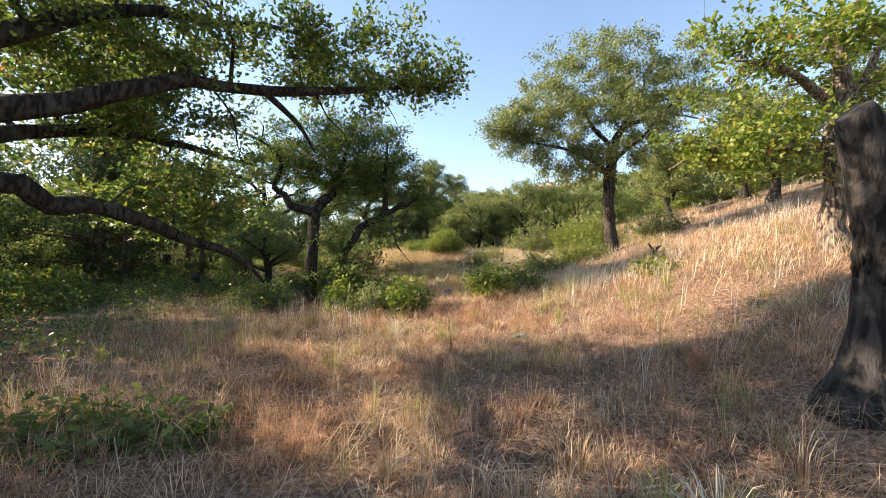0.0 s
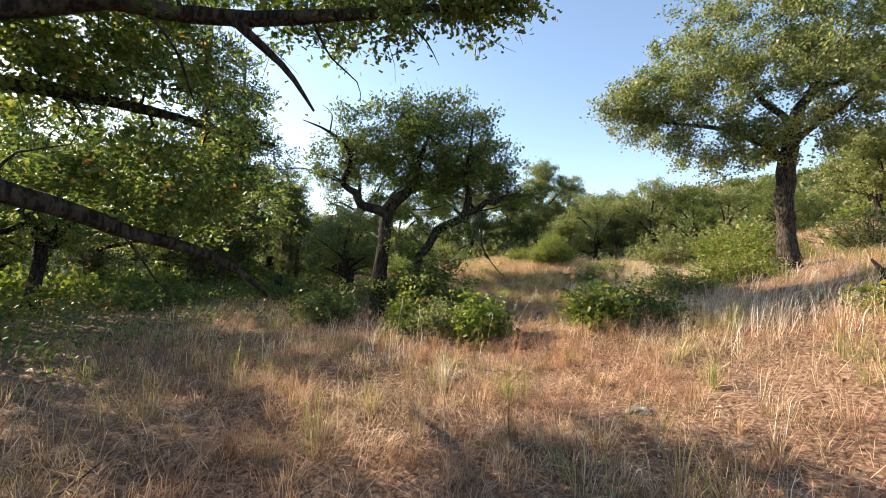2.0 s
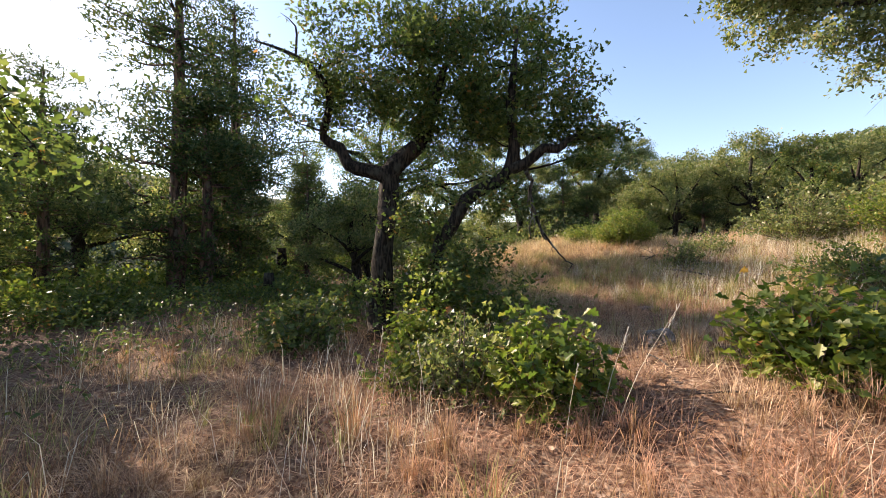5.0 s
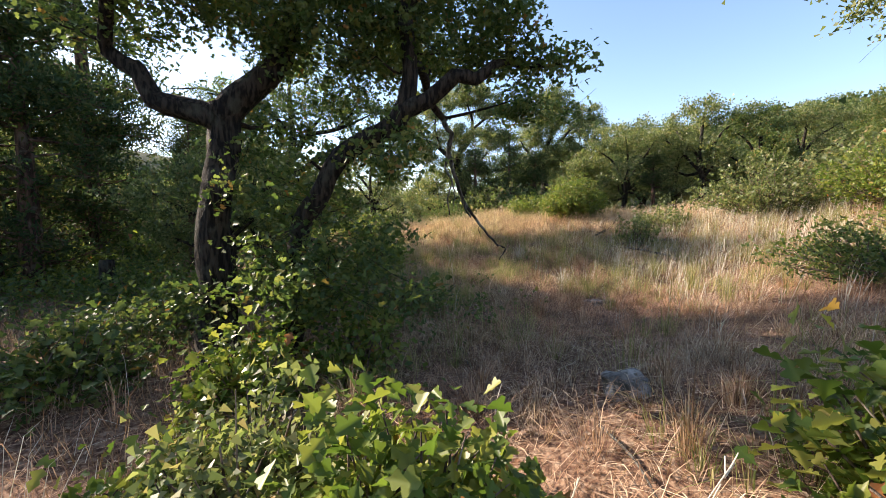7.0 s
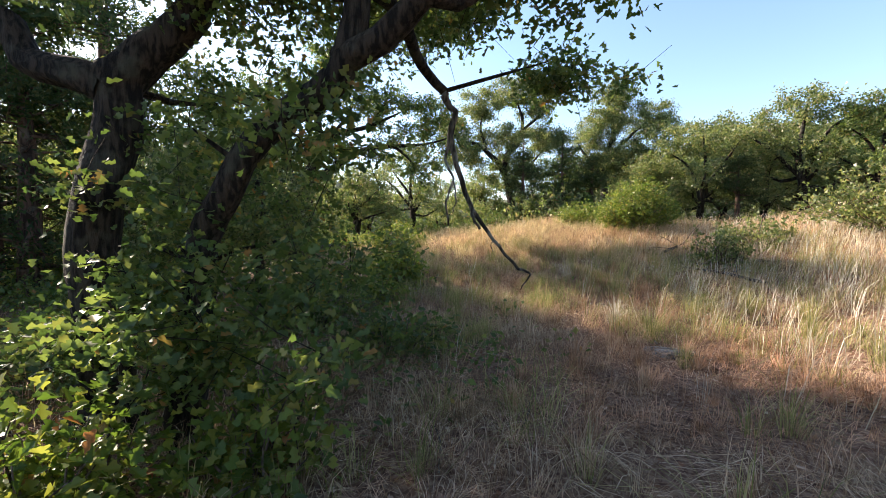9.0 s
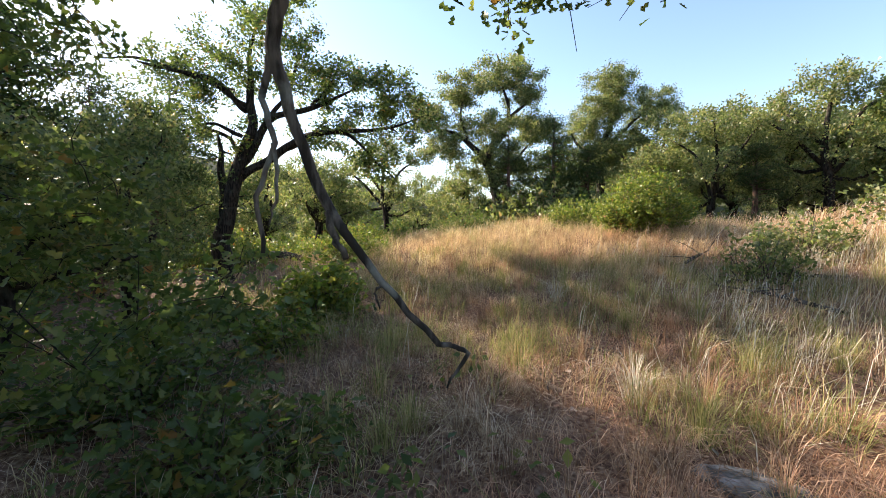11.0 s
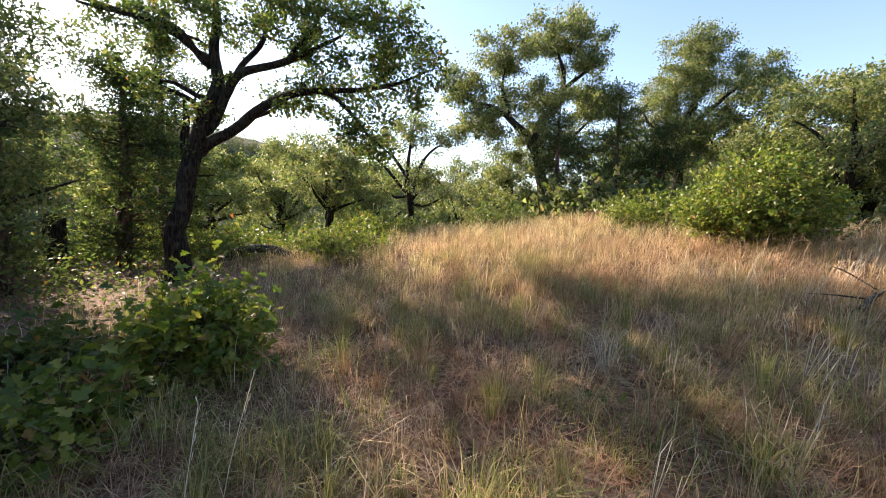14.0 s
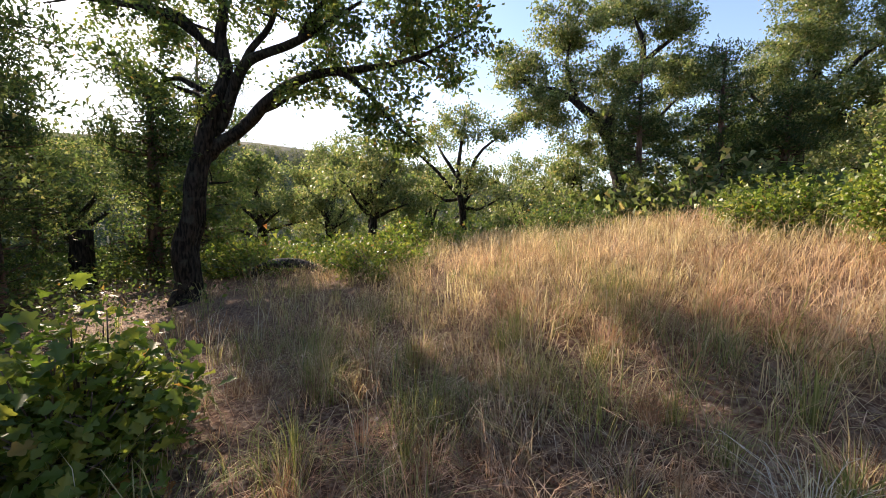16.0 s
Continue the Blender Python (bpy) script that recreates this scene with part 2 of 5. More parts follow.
class Tubes:
    """Gathers tapered, knobbly tubes into one mesh."""

    def __init__(self):
        self.v, self.l, self.s, self.n, self.c = [], [], [], 0, 0

    def add(self, line, sides=8, rough=0.0, rng=None):
        line = np.asarray(line, float)
        k = len(line)
        tan = np.gradient(line[:, :3], axis=0)
        tan /= np.linalg.norm(tan, axis=1)[:, None] + 1e-9
        ref = np.array([0.31, 0.17, 0.93]) if abs(tan[0, 2]) < 0.8 else np.array([0.95, 0.2, 0.1])
        u = np.cross(tan, ref)
        u /= np.linalg.norm(u, axis=1)[:, None] + 1e-9
        w = np.cross(tan, u)
        ang = np.arange(sides) / sides * 2 * np.pi
        rad = np.repeat(np.maximum(line[:, 3], 0.0015)[:, None], sides, 1)
        if rough and rng is not None:
            wave = rng.normal(0, 1, (k, sides))
            wave = (wave + np.roll(wave, 1, 0) + np.roll(wave, 2, 0)) / 3
            rad = rad * (1 + rough * wave)
        ring = line[:, None, :3] + rad[..., None] * (np.cos(ang)[None, :, None] * u[:, None] + np.sin(ang)[None, :, None] * w[:, None])
        self.v.append(ring.reshape(-1, 3))
        i, j = np.meshgrid(np.arange(k - 1), np.arange(sides), indexing="ij")
        a, b = i * sides + j, i * sides + (j + 1) % sides
        quads = np.stack([a, b, b + sides, a + sides], -1).reshape(-1, 4) + self.n
        self.l.append(quads.ravel())
        self.s.append(self.c + np.arange(len(quads)) * 4)
        self.c += quads.size
        cap = self.n + (k - 1) * sides + np.arange(sides)
        self.l.append(cap)
        self.s.append(np.array([self.c]))
        self.c += sides
        self.n += k * sides

    def mesh(self, name, mat):
        return mesh_from(name, np.vstack(self.v), np.concatenate(self.l), np.concatenate(self.s), mat, True)


LOBED = (np.array([(0, 0, 0), (0.29, 0.38, 0.08), (0.15, 0.56, 0.04), (0.38, 0.82, 0.10), (0, 1, -0.06), (-0.38, 0.82, 0.10), (-0.15, 0.56, 0.04), (-0.29, 0.38, 0.08)]),
         [(0, 1, 2, 3, 4), (0, 4, 5, 6, 7)])
OAK = (np.array([(0, 0, 0), (0.07, 0.20, 0.02), (0.25, 0.34, 0.07), (0.23, 0.45, 0.08), (0.12, 0.52, 0.03), (0.36, 0.66, 0.10), (0.35, 0.79, 0.11), (0.17, 0.85, 0.04), (0.13, 0.97, 0.0), (0, 1, -0.06),
                 (-0.13, 0.97, 0.0), (-0.17, 0.85, 0.04), (-0.35, 0.79, 0.11), (-0.36, 0.66, 0.10), (-0.12, 0.52, 0.03), (-0.23, 0.45, 0.08), (-0.25, 0.34, 0.07), (-0.07, 0.20, 0.02)]),
       [(0, 1, 2, 3, 4, 5, 6, 7, 8, 9), (0, 9, 10, 11, 12, 13, 14, 15, 16, 17)])


def sprig(n, length, width, seed, splay):
    """A twig's worth of small single leaves, each one face, about a line one unit long."""
    q = np.random.default_rng(seed)
    v, f = [], []
    for k in range(n):
        c = np.array([q.normal(0, 0.16) * splay, (k + 0.5) / n + q.normal(0, 0.06), q.normal(0, 0.16) * splay])
        d = q.normal(0, 1, 3) * splay + np.array([0.5 * (-1) ** k, 0.6, 0])
        d /= np.linalg.norm(d)
        w = np.cross(d, q.normal(0, 1, 3))
        w *= width / np.linalg.norm(w)
        f.append((3 * k, 3 * k + 1, 3 * k + 2))
        v += [c, c + d * length + w, c + d * length - w]
    return np.array(v), f


def cluster(n, length, width, seed):
    """A bunch of broad leaves that point every way from a twig's end, each one face."""
    q = np.random.default_rng(seed)
    v, f = [], []
    for k in range(n):
        d = q.normal(0, 1, 3)
        d /= np.linalg.norm(d)
        w = np.cross(d, q.normal(0, 1, 3))
        w *= width / np.linalg.norm(w)
        c = d * 0.18 + q.normal(0, 0.15, 3)
        f.append((3 * k, 3 * k + 1, 3 * k + 2))
        v += [c, c + d * length + w, c + d * length - w]
    return np.array(v), f


CLUSTER = cluster(4, 0.46, 0.17, 4)
SPRIG = sprig(4, 0.50, 0.17, 1, 1.0)
SPRAY = sprig(6, 0.40, 0.085, 2, 0.8)
OVAL = (np.array([(0, 0, 0), (0.30, 0.55, 0.07), (0, 1, -0.05), (-0.30, 0.55, 0.07)]), [(0, 1, 2), (0, 2, 3)])


def leaves(name, shape, at, size, rng, mat, flat=0.5, out=None):
    """One leaf of the given shape at each place, turned at random; flat: how far they lie level."""
    tv, faces = shape
    n = len(at)
    nrm = rng.normal(0, 1, (n, 3))
    nrm[:, 2] = np.abs(nrm[:, 2]) + flat * 2
    nrm /= np.linalg.norm(nrm, axis=1)[:, None]
    d = rng.normal(0, 1, (n, 3))
    if out is not None:
        d = d * 0.7 + out
    d -= nrm * np.sum(d * nrm, 1)[:, None]
    d /= np.linalg.norm(d, axis=1)[:, None] + 1e-9
    s = np.cross(d, nrm)
    size = np.asarray(size).reshape(-1, 1, 1)
    v = at[:, None] + size * (tv[None, :, 0:1] * s[:, None] + tv[None, :, 1:2] * d[:, None] + tv[None, :, 2:3] * nrm[:, None])
    one = np.concatenate([np.array(f) for f in faces])
    loops = (one[None] + (np.arange(n) * len(tv))[:, None]).ravel()
    first = np.cumsum([0] + [len(f) for f in faces[:-1]])
    starts = (first[None] + (np.arange(n) * len(one))[:, None]).ravel()
    return mesh_from(name, v.reshape(-1, 3), loops, starts, mat)


def clumps_in(blobs, rng):
    pts = []
    for cx, cy, cz, rx, ry, rz, n in blobs:
        d = rng.normal(0, 1, (n, 3))
        d /= np.linalg.norm(d, axis=1)[:, None]
        d *= rng.uniform(0.30, 1.25, (n, 1)) ** 0.8
        pts.append(np.array([cx, cy, cz]) + d * np.array([rx, ry, rz]))
    return np.vstack(pts)


def tree(name, label, x, y, stems, blobs, seed, leaf=LOBED, leaf_size=0.09, per=60, spread=0.3, bark=None, green=None,
         bare=(), base=None, category="tree", group="", coarse=0.2, full=1.0, along=1.0):
    """A tree: stems are lines (x, y, z, radius) in metres from the world's origin; the first is the trunk. Clumps of leaves fill
    the blobs, and a branch joins each one to the nearest wood. bare: dead twigs, lines as well."""
    rng = np.random.default_rng(seed)
    top = rooted(name, x, y, base)
    tagged(top, label, category, group)
    off = np.array([*top.location])
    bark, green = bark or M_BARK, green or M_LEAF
    wood = []
    for i, st in enumerate(stems):
        line = spline(st, 0.12 if coarse < 0.3 else 0.3)
        wob = rng.normal(0, 1, (len(line), 3))
        for _ in range(3):
            wob = (wob + np.roll(wob, 1, 0) + np.roll(wob, -1, 0)) / 3
        bend = rng.normal(0, 1, (len(line), 3))
        for _ in range(14):
            bend = (bend + np.roll(bend, 1, 0) + np.roll(bend, -1, 0)) / 3
        bend *= 0.045 / (np.std(bend) + 1e-6) * np.minimum(1, np.minimum(np.arange(len(line)), np.arange(len(line))[::-1]) / 5)[:, None]
        wob[0] = 0
        line[:, :3] += wob * line[:, 3:4] * 0.5 + bend
        t = Tubes()
        loc = line.copy()
        loc[:, :3] -= off
        if i == 0:
            flare = np.exp(-np.maximum(loc[:, 2], 0) / 0.22)
            loc[:, 3] *= 1 + 0.55 * flare
            foot = loc[0].copy()
            foot[2] -= 0.3
            loc = np.vstack([foot, loc])
        t.add(loc, (16 if i < 3 else 10) if coarse < 0.3 else 8, 0.13, rng)
        thing("trunk" if i == 0 else "limb", t.mesh("trunk" if i == 0 else "limb", bark), top)
        wood.append(line[len(line) // 5:] if i else line[len(line) // 2:])
    wood = np.vstack(wood)
    t = Tubes()
    clumps = clumps_in([(*b[:6], int(b[6] * full)) for b in blobs], rng) if len(blobs) else np.zeros((0, 3))
    spots, ways = [], []
    joints = [wood]
    order = np.argsort([np.min(np.linalg.norm(wood[:, :3] - c, axis=1)) for c in clumps]) if len(clumps) else []
    for k in order:
        c = clumps[k]
        w = np.vstack(joints)
        dist = np.linalg.norm(w[:, :3] - c, axis=1) + 0.8 * np.maximum(w[:, 2] - c[2], 0)
        j = w[np.argmin(dist)]
        gap = np.linalg.norm(c - j[:3])
        r0 = min(j[3] * 0.65, 0.010 + 0.028 * gap)
        m1 = j[:3] + (c - j[:3]) * 0.4 + rng.normal(0, 0.14 * gap, 3) + np.array([0, 0, 0.05 * gap])
        line = spline([(*j[:3], r0), (*m1, r0 * 0.75), (*c, 0.004)], coarse)
        loc = line.copy()
        loc[:, :3] -= off
        t.add(loc, 4 if coarse < 0.3 else 3)
        joints.append(line[1:])
        n = max(4, int(per * rng.uniform(0.6, 1.4)))
        way = (c - m1) / (np.linalg.norm(c - m1) + 1e-6)
        f = rng.uniform(-0.9, 0.5, (n, 1))
        spots.append(c + way * f * spread + rng.normal(0, spread * 0.42, (n, 3)) * np.array([1, 1, 0.6]))
        ways.append(np.repeat(way[None], n, 0))
        for _ in range(2 if coarse < 0.3 else 0):
            e1 = c + rng.normal(0, spread * 0.6, 3)
            t.add(np.vstack([[*(c - off), 0.004], [*((c + e1) / 2 - off + rng.normal(0, 0.02, 3)), 0.003], [*(e1 - off), 0.002]]), 3)
    for b in bare:
        line = spline(b, 0.1)
        line[:, :3] -= off
        t.add(line, 6, 0.08, rng)
    if t.v:
        tagged(thing("branchwork", t.mesh("branchwork", bark), top), kind="stuff")
    if spots:
        at = np.vstack(spots)
        size = rng.uniform(0.65, 1.25, len(at)) * leaf_size
        thing("crown", leaves("crown", leaf, at - off, size, rng, green, 0.1, np.vstack(ways) * along), top)
    return top


# ---- ground ----
def build_ground():
    s = np.linspace(-1, 1, 241)
    w = np.sign(s) * (np.abs(s) * 14 + np.abs(s) ** 5 * 900)
    gx, gy = np.meshgrid(w - 2, w + 11, indexing="ij")
    gz = height(gx, gy)
    near = np.exp(-((gx + 2) ** 2 + (gy - 11) ** 2) / 300)
    rng = np.random.default_rng(3)
    gz = gz + near * rng.normal(0, 0.012, gz.shape)
    n = len(s)
    i, j = np.meshgrid(np.arange(n - 1), np.arange(n - 1), indexing="ij")
    a = (i * n + j).ravel()
    quads = np.stack([a, a + n, a + n + 1, a + 1], -1)
    me = mesh_from("ground", np.stack([gx, gy, gz], -1).reshape(-1, 3), quads.ravel(), np.arange(len(quads)) * 4, M_GROUND, True)
    tagged(new("ground", me), "sloping dry reddish soil with litter and rough grass", "ground", kind="structure")


build_ground()


# ---- the trees that the walk passes ----
def g(x, y, z, r):
    return (x, y, ground_at(x, y) + z, r)


def stand_of_oaks():
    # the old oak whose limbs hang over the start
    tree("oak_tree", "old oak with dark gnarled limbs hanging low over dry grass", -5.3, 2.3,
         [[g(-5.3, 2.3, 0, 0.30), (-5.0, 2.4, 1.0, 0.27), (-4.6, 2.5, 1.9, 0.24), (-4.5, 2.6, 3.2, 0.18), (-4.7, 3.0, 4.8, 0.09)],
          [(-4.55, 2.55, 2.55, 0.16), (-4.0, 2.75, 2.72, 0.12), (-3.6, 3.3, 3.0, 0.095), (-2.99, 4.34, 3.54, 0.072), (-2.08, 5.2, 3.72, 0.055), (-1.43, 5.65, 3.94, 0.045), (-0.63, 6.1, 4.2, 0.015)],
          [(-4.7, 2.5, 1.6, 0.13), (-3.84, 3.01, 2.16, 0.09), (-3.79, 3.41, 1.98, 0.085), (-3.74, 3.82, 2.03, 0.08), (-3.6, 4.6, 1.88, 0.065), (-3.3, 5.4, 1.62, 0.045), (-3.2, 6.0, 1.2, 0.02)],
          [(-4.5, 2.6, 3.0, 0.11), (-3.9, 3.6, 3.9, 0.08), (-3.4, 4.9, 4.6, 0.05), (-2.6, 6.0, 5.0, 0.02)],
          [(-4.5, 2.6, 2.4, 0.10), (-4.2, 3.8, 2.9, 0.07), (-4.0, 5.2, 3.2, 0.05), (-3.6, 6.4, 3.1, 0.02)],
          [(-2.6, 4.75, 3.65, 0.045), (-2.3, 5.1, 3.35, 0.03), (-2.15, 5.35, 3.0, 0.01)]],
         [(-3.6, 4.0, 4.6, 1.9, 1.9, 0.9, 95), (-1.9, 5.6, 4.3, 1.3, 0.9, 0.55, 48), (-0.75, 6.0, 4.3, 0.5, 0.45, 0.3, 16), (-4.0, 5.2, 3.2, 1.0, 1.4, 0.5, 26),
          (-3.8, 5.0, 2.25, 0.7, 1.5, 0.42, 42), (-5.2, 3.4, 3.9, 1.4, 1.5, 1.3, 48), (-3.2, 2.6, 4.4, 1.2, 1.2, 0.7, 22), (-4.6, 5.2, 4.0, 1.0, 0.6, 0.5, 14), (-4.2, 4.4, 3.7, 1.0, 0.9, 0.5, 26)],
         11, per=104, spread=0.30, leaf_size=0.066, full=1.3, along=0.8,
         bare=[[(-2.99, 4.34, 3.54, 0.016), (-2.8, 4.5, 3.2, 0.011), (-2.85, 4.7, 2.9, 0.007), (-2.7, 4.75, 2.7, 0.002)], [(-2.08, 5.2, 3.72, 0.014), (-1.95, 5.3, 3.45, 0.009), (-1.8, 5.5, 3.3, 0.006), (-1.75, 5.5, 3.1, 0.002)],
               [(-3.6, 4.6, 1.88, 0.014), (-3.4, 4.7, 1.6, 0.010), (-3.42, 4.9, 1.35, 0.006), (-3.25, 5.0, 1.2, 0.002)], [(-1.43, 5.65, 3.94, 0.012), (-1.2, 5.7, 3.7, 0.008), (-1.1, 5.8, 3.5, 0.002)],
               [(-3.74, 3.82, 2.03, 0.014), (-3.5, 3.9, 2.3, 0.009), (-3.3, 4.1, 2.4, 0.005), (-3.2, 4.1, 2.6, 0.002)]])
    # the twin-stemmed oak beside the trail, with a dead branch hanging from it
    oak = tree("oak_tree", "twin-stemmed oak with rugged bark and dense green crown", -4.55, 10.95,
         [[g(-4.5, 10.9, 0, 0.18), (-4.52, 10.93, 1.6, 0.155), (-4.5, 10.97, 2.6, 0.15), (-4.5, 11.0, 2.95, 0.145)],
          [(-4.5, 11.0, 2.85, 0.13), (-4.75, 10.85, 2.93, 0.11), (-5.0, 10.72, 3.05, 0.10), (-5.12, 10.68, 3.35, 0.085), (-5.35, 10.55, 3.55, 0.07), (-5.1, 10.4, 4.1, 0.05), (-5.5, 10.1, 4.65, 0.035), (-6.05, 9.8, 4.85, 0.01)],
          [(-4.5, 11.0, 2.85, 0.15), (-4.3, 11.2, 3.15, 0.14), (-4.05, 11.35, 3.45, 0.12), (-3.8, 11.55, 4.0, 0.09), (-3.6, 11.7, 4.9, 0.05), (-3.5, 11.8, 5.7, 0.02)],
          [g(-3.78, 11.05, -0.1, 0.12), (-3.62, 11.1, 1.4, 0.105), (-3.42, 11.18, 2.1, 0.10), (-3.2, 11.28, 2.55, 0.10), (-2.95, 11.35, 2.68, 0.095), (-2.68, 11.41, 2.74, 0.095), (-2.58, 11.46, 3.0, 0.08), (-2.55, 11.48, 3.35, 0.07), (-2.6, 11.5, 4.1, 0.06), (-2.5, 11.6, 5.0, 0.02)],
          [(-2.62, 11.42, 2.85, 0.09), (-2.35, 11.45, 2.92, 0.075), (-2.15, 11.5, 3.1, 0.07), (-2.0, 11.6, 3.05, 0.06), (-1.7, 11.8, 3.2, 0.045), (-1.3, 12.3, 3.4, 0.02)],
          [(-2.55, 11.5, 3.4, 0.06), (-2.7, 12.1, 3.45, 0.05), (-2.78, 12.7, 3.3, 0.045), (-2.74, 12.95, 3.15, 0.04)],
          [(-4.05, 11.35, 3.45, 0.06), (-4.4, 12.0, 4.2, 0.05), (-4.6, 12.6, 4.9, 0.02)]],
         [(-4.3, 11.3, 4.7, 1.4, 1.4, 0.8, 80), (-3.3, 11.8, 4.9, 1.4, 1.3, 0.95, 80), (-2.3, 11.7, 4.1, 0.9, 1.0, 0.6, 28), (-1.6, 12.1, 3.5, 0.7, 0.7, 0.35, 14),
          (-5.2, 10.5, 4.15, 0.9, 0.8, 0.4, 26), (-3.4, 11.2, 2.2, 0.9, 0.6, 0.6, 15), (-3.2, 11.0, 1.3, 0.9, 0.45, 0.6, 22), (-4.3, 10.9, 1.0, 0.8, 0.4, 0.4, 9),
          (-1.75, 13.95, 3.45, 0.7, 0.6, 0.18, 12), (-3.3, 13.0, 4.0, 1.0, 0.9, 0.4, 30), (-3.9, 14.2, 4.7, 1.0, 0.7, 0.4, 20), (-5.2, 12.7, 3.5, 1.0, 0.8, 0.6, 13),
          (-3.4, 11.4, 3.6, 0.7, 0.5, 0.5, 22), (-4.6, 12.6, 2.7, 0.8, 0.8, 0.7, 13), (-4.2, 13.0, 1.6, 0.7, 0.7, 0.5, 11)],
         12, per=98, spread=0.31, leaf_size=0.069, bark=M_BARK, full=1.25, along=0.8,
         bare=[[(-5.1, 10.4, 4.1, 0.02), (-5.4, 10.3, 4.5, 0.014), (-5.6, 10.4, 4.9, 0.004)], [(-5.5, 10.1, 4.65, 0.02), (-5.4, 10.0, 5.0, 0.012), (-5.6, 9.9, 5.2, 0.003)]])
    off = np.array([*oak.location])
    t = Tubes()
    rng = np.random.default_rng(5)
    for pts in ([(-2.74, 12.95, 3.16, 0.036), (-2.72, 12.94, 3.05, 0.034), (-2.64, 12.99, 2.95, 0.032), (-2.68, 12.98, 2.71, 0.029), (-2.60, 13.02, 2.38, 0.025), (-2.51, 13.10, 2.04, 0.022),
                 (-2.32, 13.22, 1.74, 0.017), (-2.1, 13.36, 1.46, 0.014), (-2.06, 13.41, 1.445, 0.011), (-2.02, 13.46, 1.41, 0.011), (-2.09, 13.41, 1.24, 0.004)],
                [(-2.68, 12.98, 2.71, 0.018), (-2.72, 12.95, 2.5, 0.015), (-2.61, 12.91, 2.3, 0.012), (-2.66, 12.87, 2.09, 0.010), (-2.63, 12.87, 1.87, 0.008)],
                [(-2.51, 13.10, 2.04, 0.018), (-2.49, 13.09, 1.95, 0.018), (-2.41, 13.1, 1.84, 0.014)],
                [(-2.61, 12.91, 2.3, 0.009), (-2.56, 12.88, 2.1, 0.007), (-2.58, 12.86, 1.98, 0.003)],
                [(-2.32, 13.22, 1.74, 0.008), (-2.34, 13.2, 1.69, 0.006), (-2.31, 13.2, 1.62, 0.003)]):
        p = np.asarray(pts, float)
        k = np.linspace(0, len(p) - 1, 4 * (len(p) - 1) + 1)
        line = np.stack([np.interp(k, np.arange(len(p)), p[:, i]) for i in range(4)], 1)
        line[1:-1, :3] += rng.normal(0, 0.006, (len(line) - 2, 3))
        line[:, :3] -= off
        t.add(line, 8, 0.10, rng)
    thing("dead_branch", t.mesh("dead_branch", M_DEAD), oak, "bare grey dead branch hanging down with crooked tip")
    # the open sunlit oak up the slope
    bx, by = 4.9, 15.2

    def up(x, y, z, r):
        return (bx + 1.17 * (x - 4.15), by + 1.17 * (y - 12.9), ground_at(bx, by) + 1.17 * z, 1.05 * r)

    bz = ground_at(bx, by)
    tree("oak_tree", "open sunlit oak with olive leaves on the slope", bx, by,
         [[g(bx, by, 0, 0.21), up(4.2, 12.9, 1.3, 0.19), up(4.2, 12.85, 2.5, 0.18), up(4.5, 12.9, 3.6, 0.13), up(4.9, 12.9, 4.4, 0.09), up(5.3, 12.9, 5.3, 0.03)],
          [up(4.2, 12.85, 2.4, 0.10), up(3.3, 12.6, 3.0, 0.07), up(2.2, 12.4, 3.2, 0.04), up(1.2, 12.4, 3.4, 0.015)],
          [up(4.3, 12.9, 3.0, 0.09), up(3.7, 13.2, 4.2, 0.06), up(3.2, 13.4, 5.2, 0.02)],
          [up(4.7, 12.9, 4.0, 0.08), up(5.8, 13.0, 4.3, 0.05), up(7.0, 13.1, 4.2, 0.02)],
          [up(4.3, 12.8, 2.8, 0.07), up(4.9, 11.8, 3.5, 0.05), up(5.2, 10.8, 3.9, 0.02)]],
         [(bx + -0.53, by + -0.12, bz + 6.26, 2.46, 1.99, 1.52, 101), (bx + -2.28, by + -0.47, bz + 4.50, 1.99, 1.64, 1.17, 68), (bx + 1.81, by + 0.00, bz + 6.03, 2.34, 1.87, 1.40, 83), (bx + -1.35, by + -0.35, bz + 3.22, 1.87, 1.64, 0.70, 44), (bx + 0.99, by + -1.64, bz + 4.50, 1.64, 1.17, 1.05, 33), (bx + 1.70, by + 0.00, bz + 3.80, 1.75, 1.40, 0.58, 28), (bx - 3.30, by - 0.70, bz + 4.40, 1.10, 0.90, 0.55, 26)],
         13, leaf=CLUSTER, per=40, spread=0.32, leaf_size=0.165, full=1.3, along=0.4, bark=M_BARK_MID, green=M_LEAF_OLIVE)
    # the oak behind the snag
    tx, ty = 6.1, 7.3
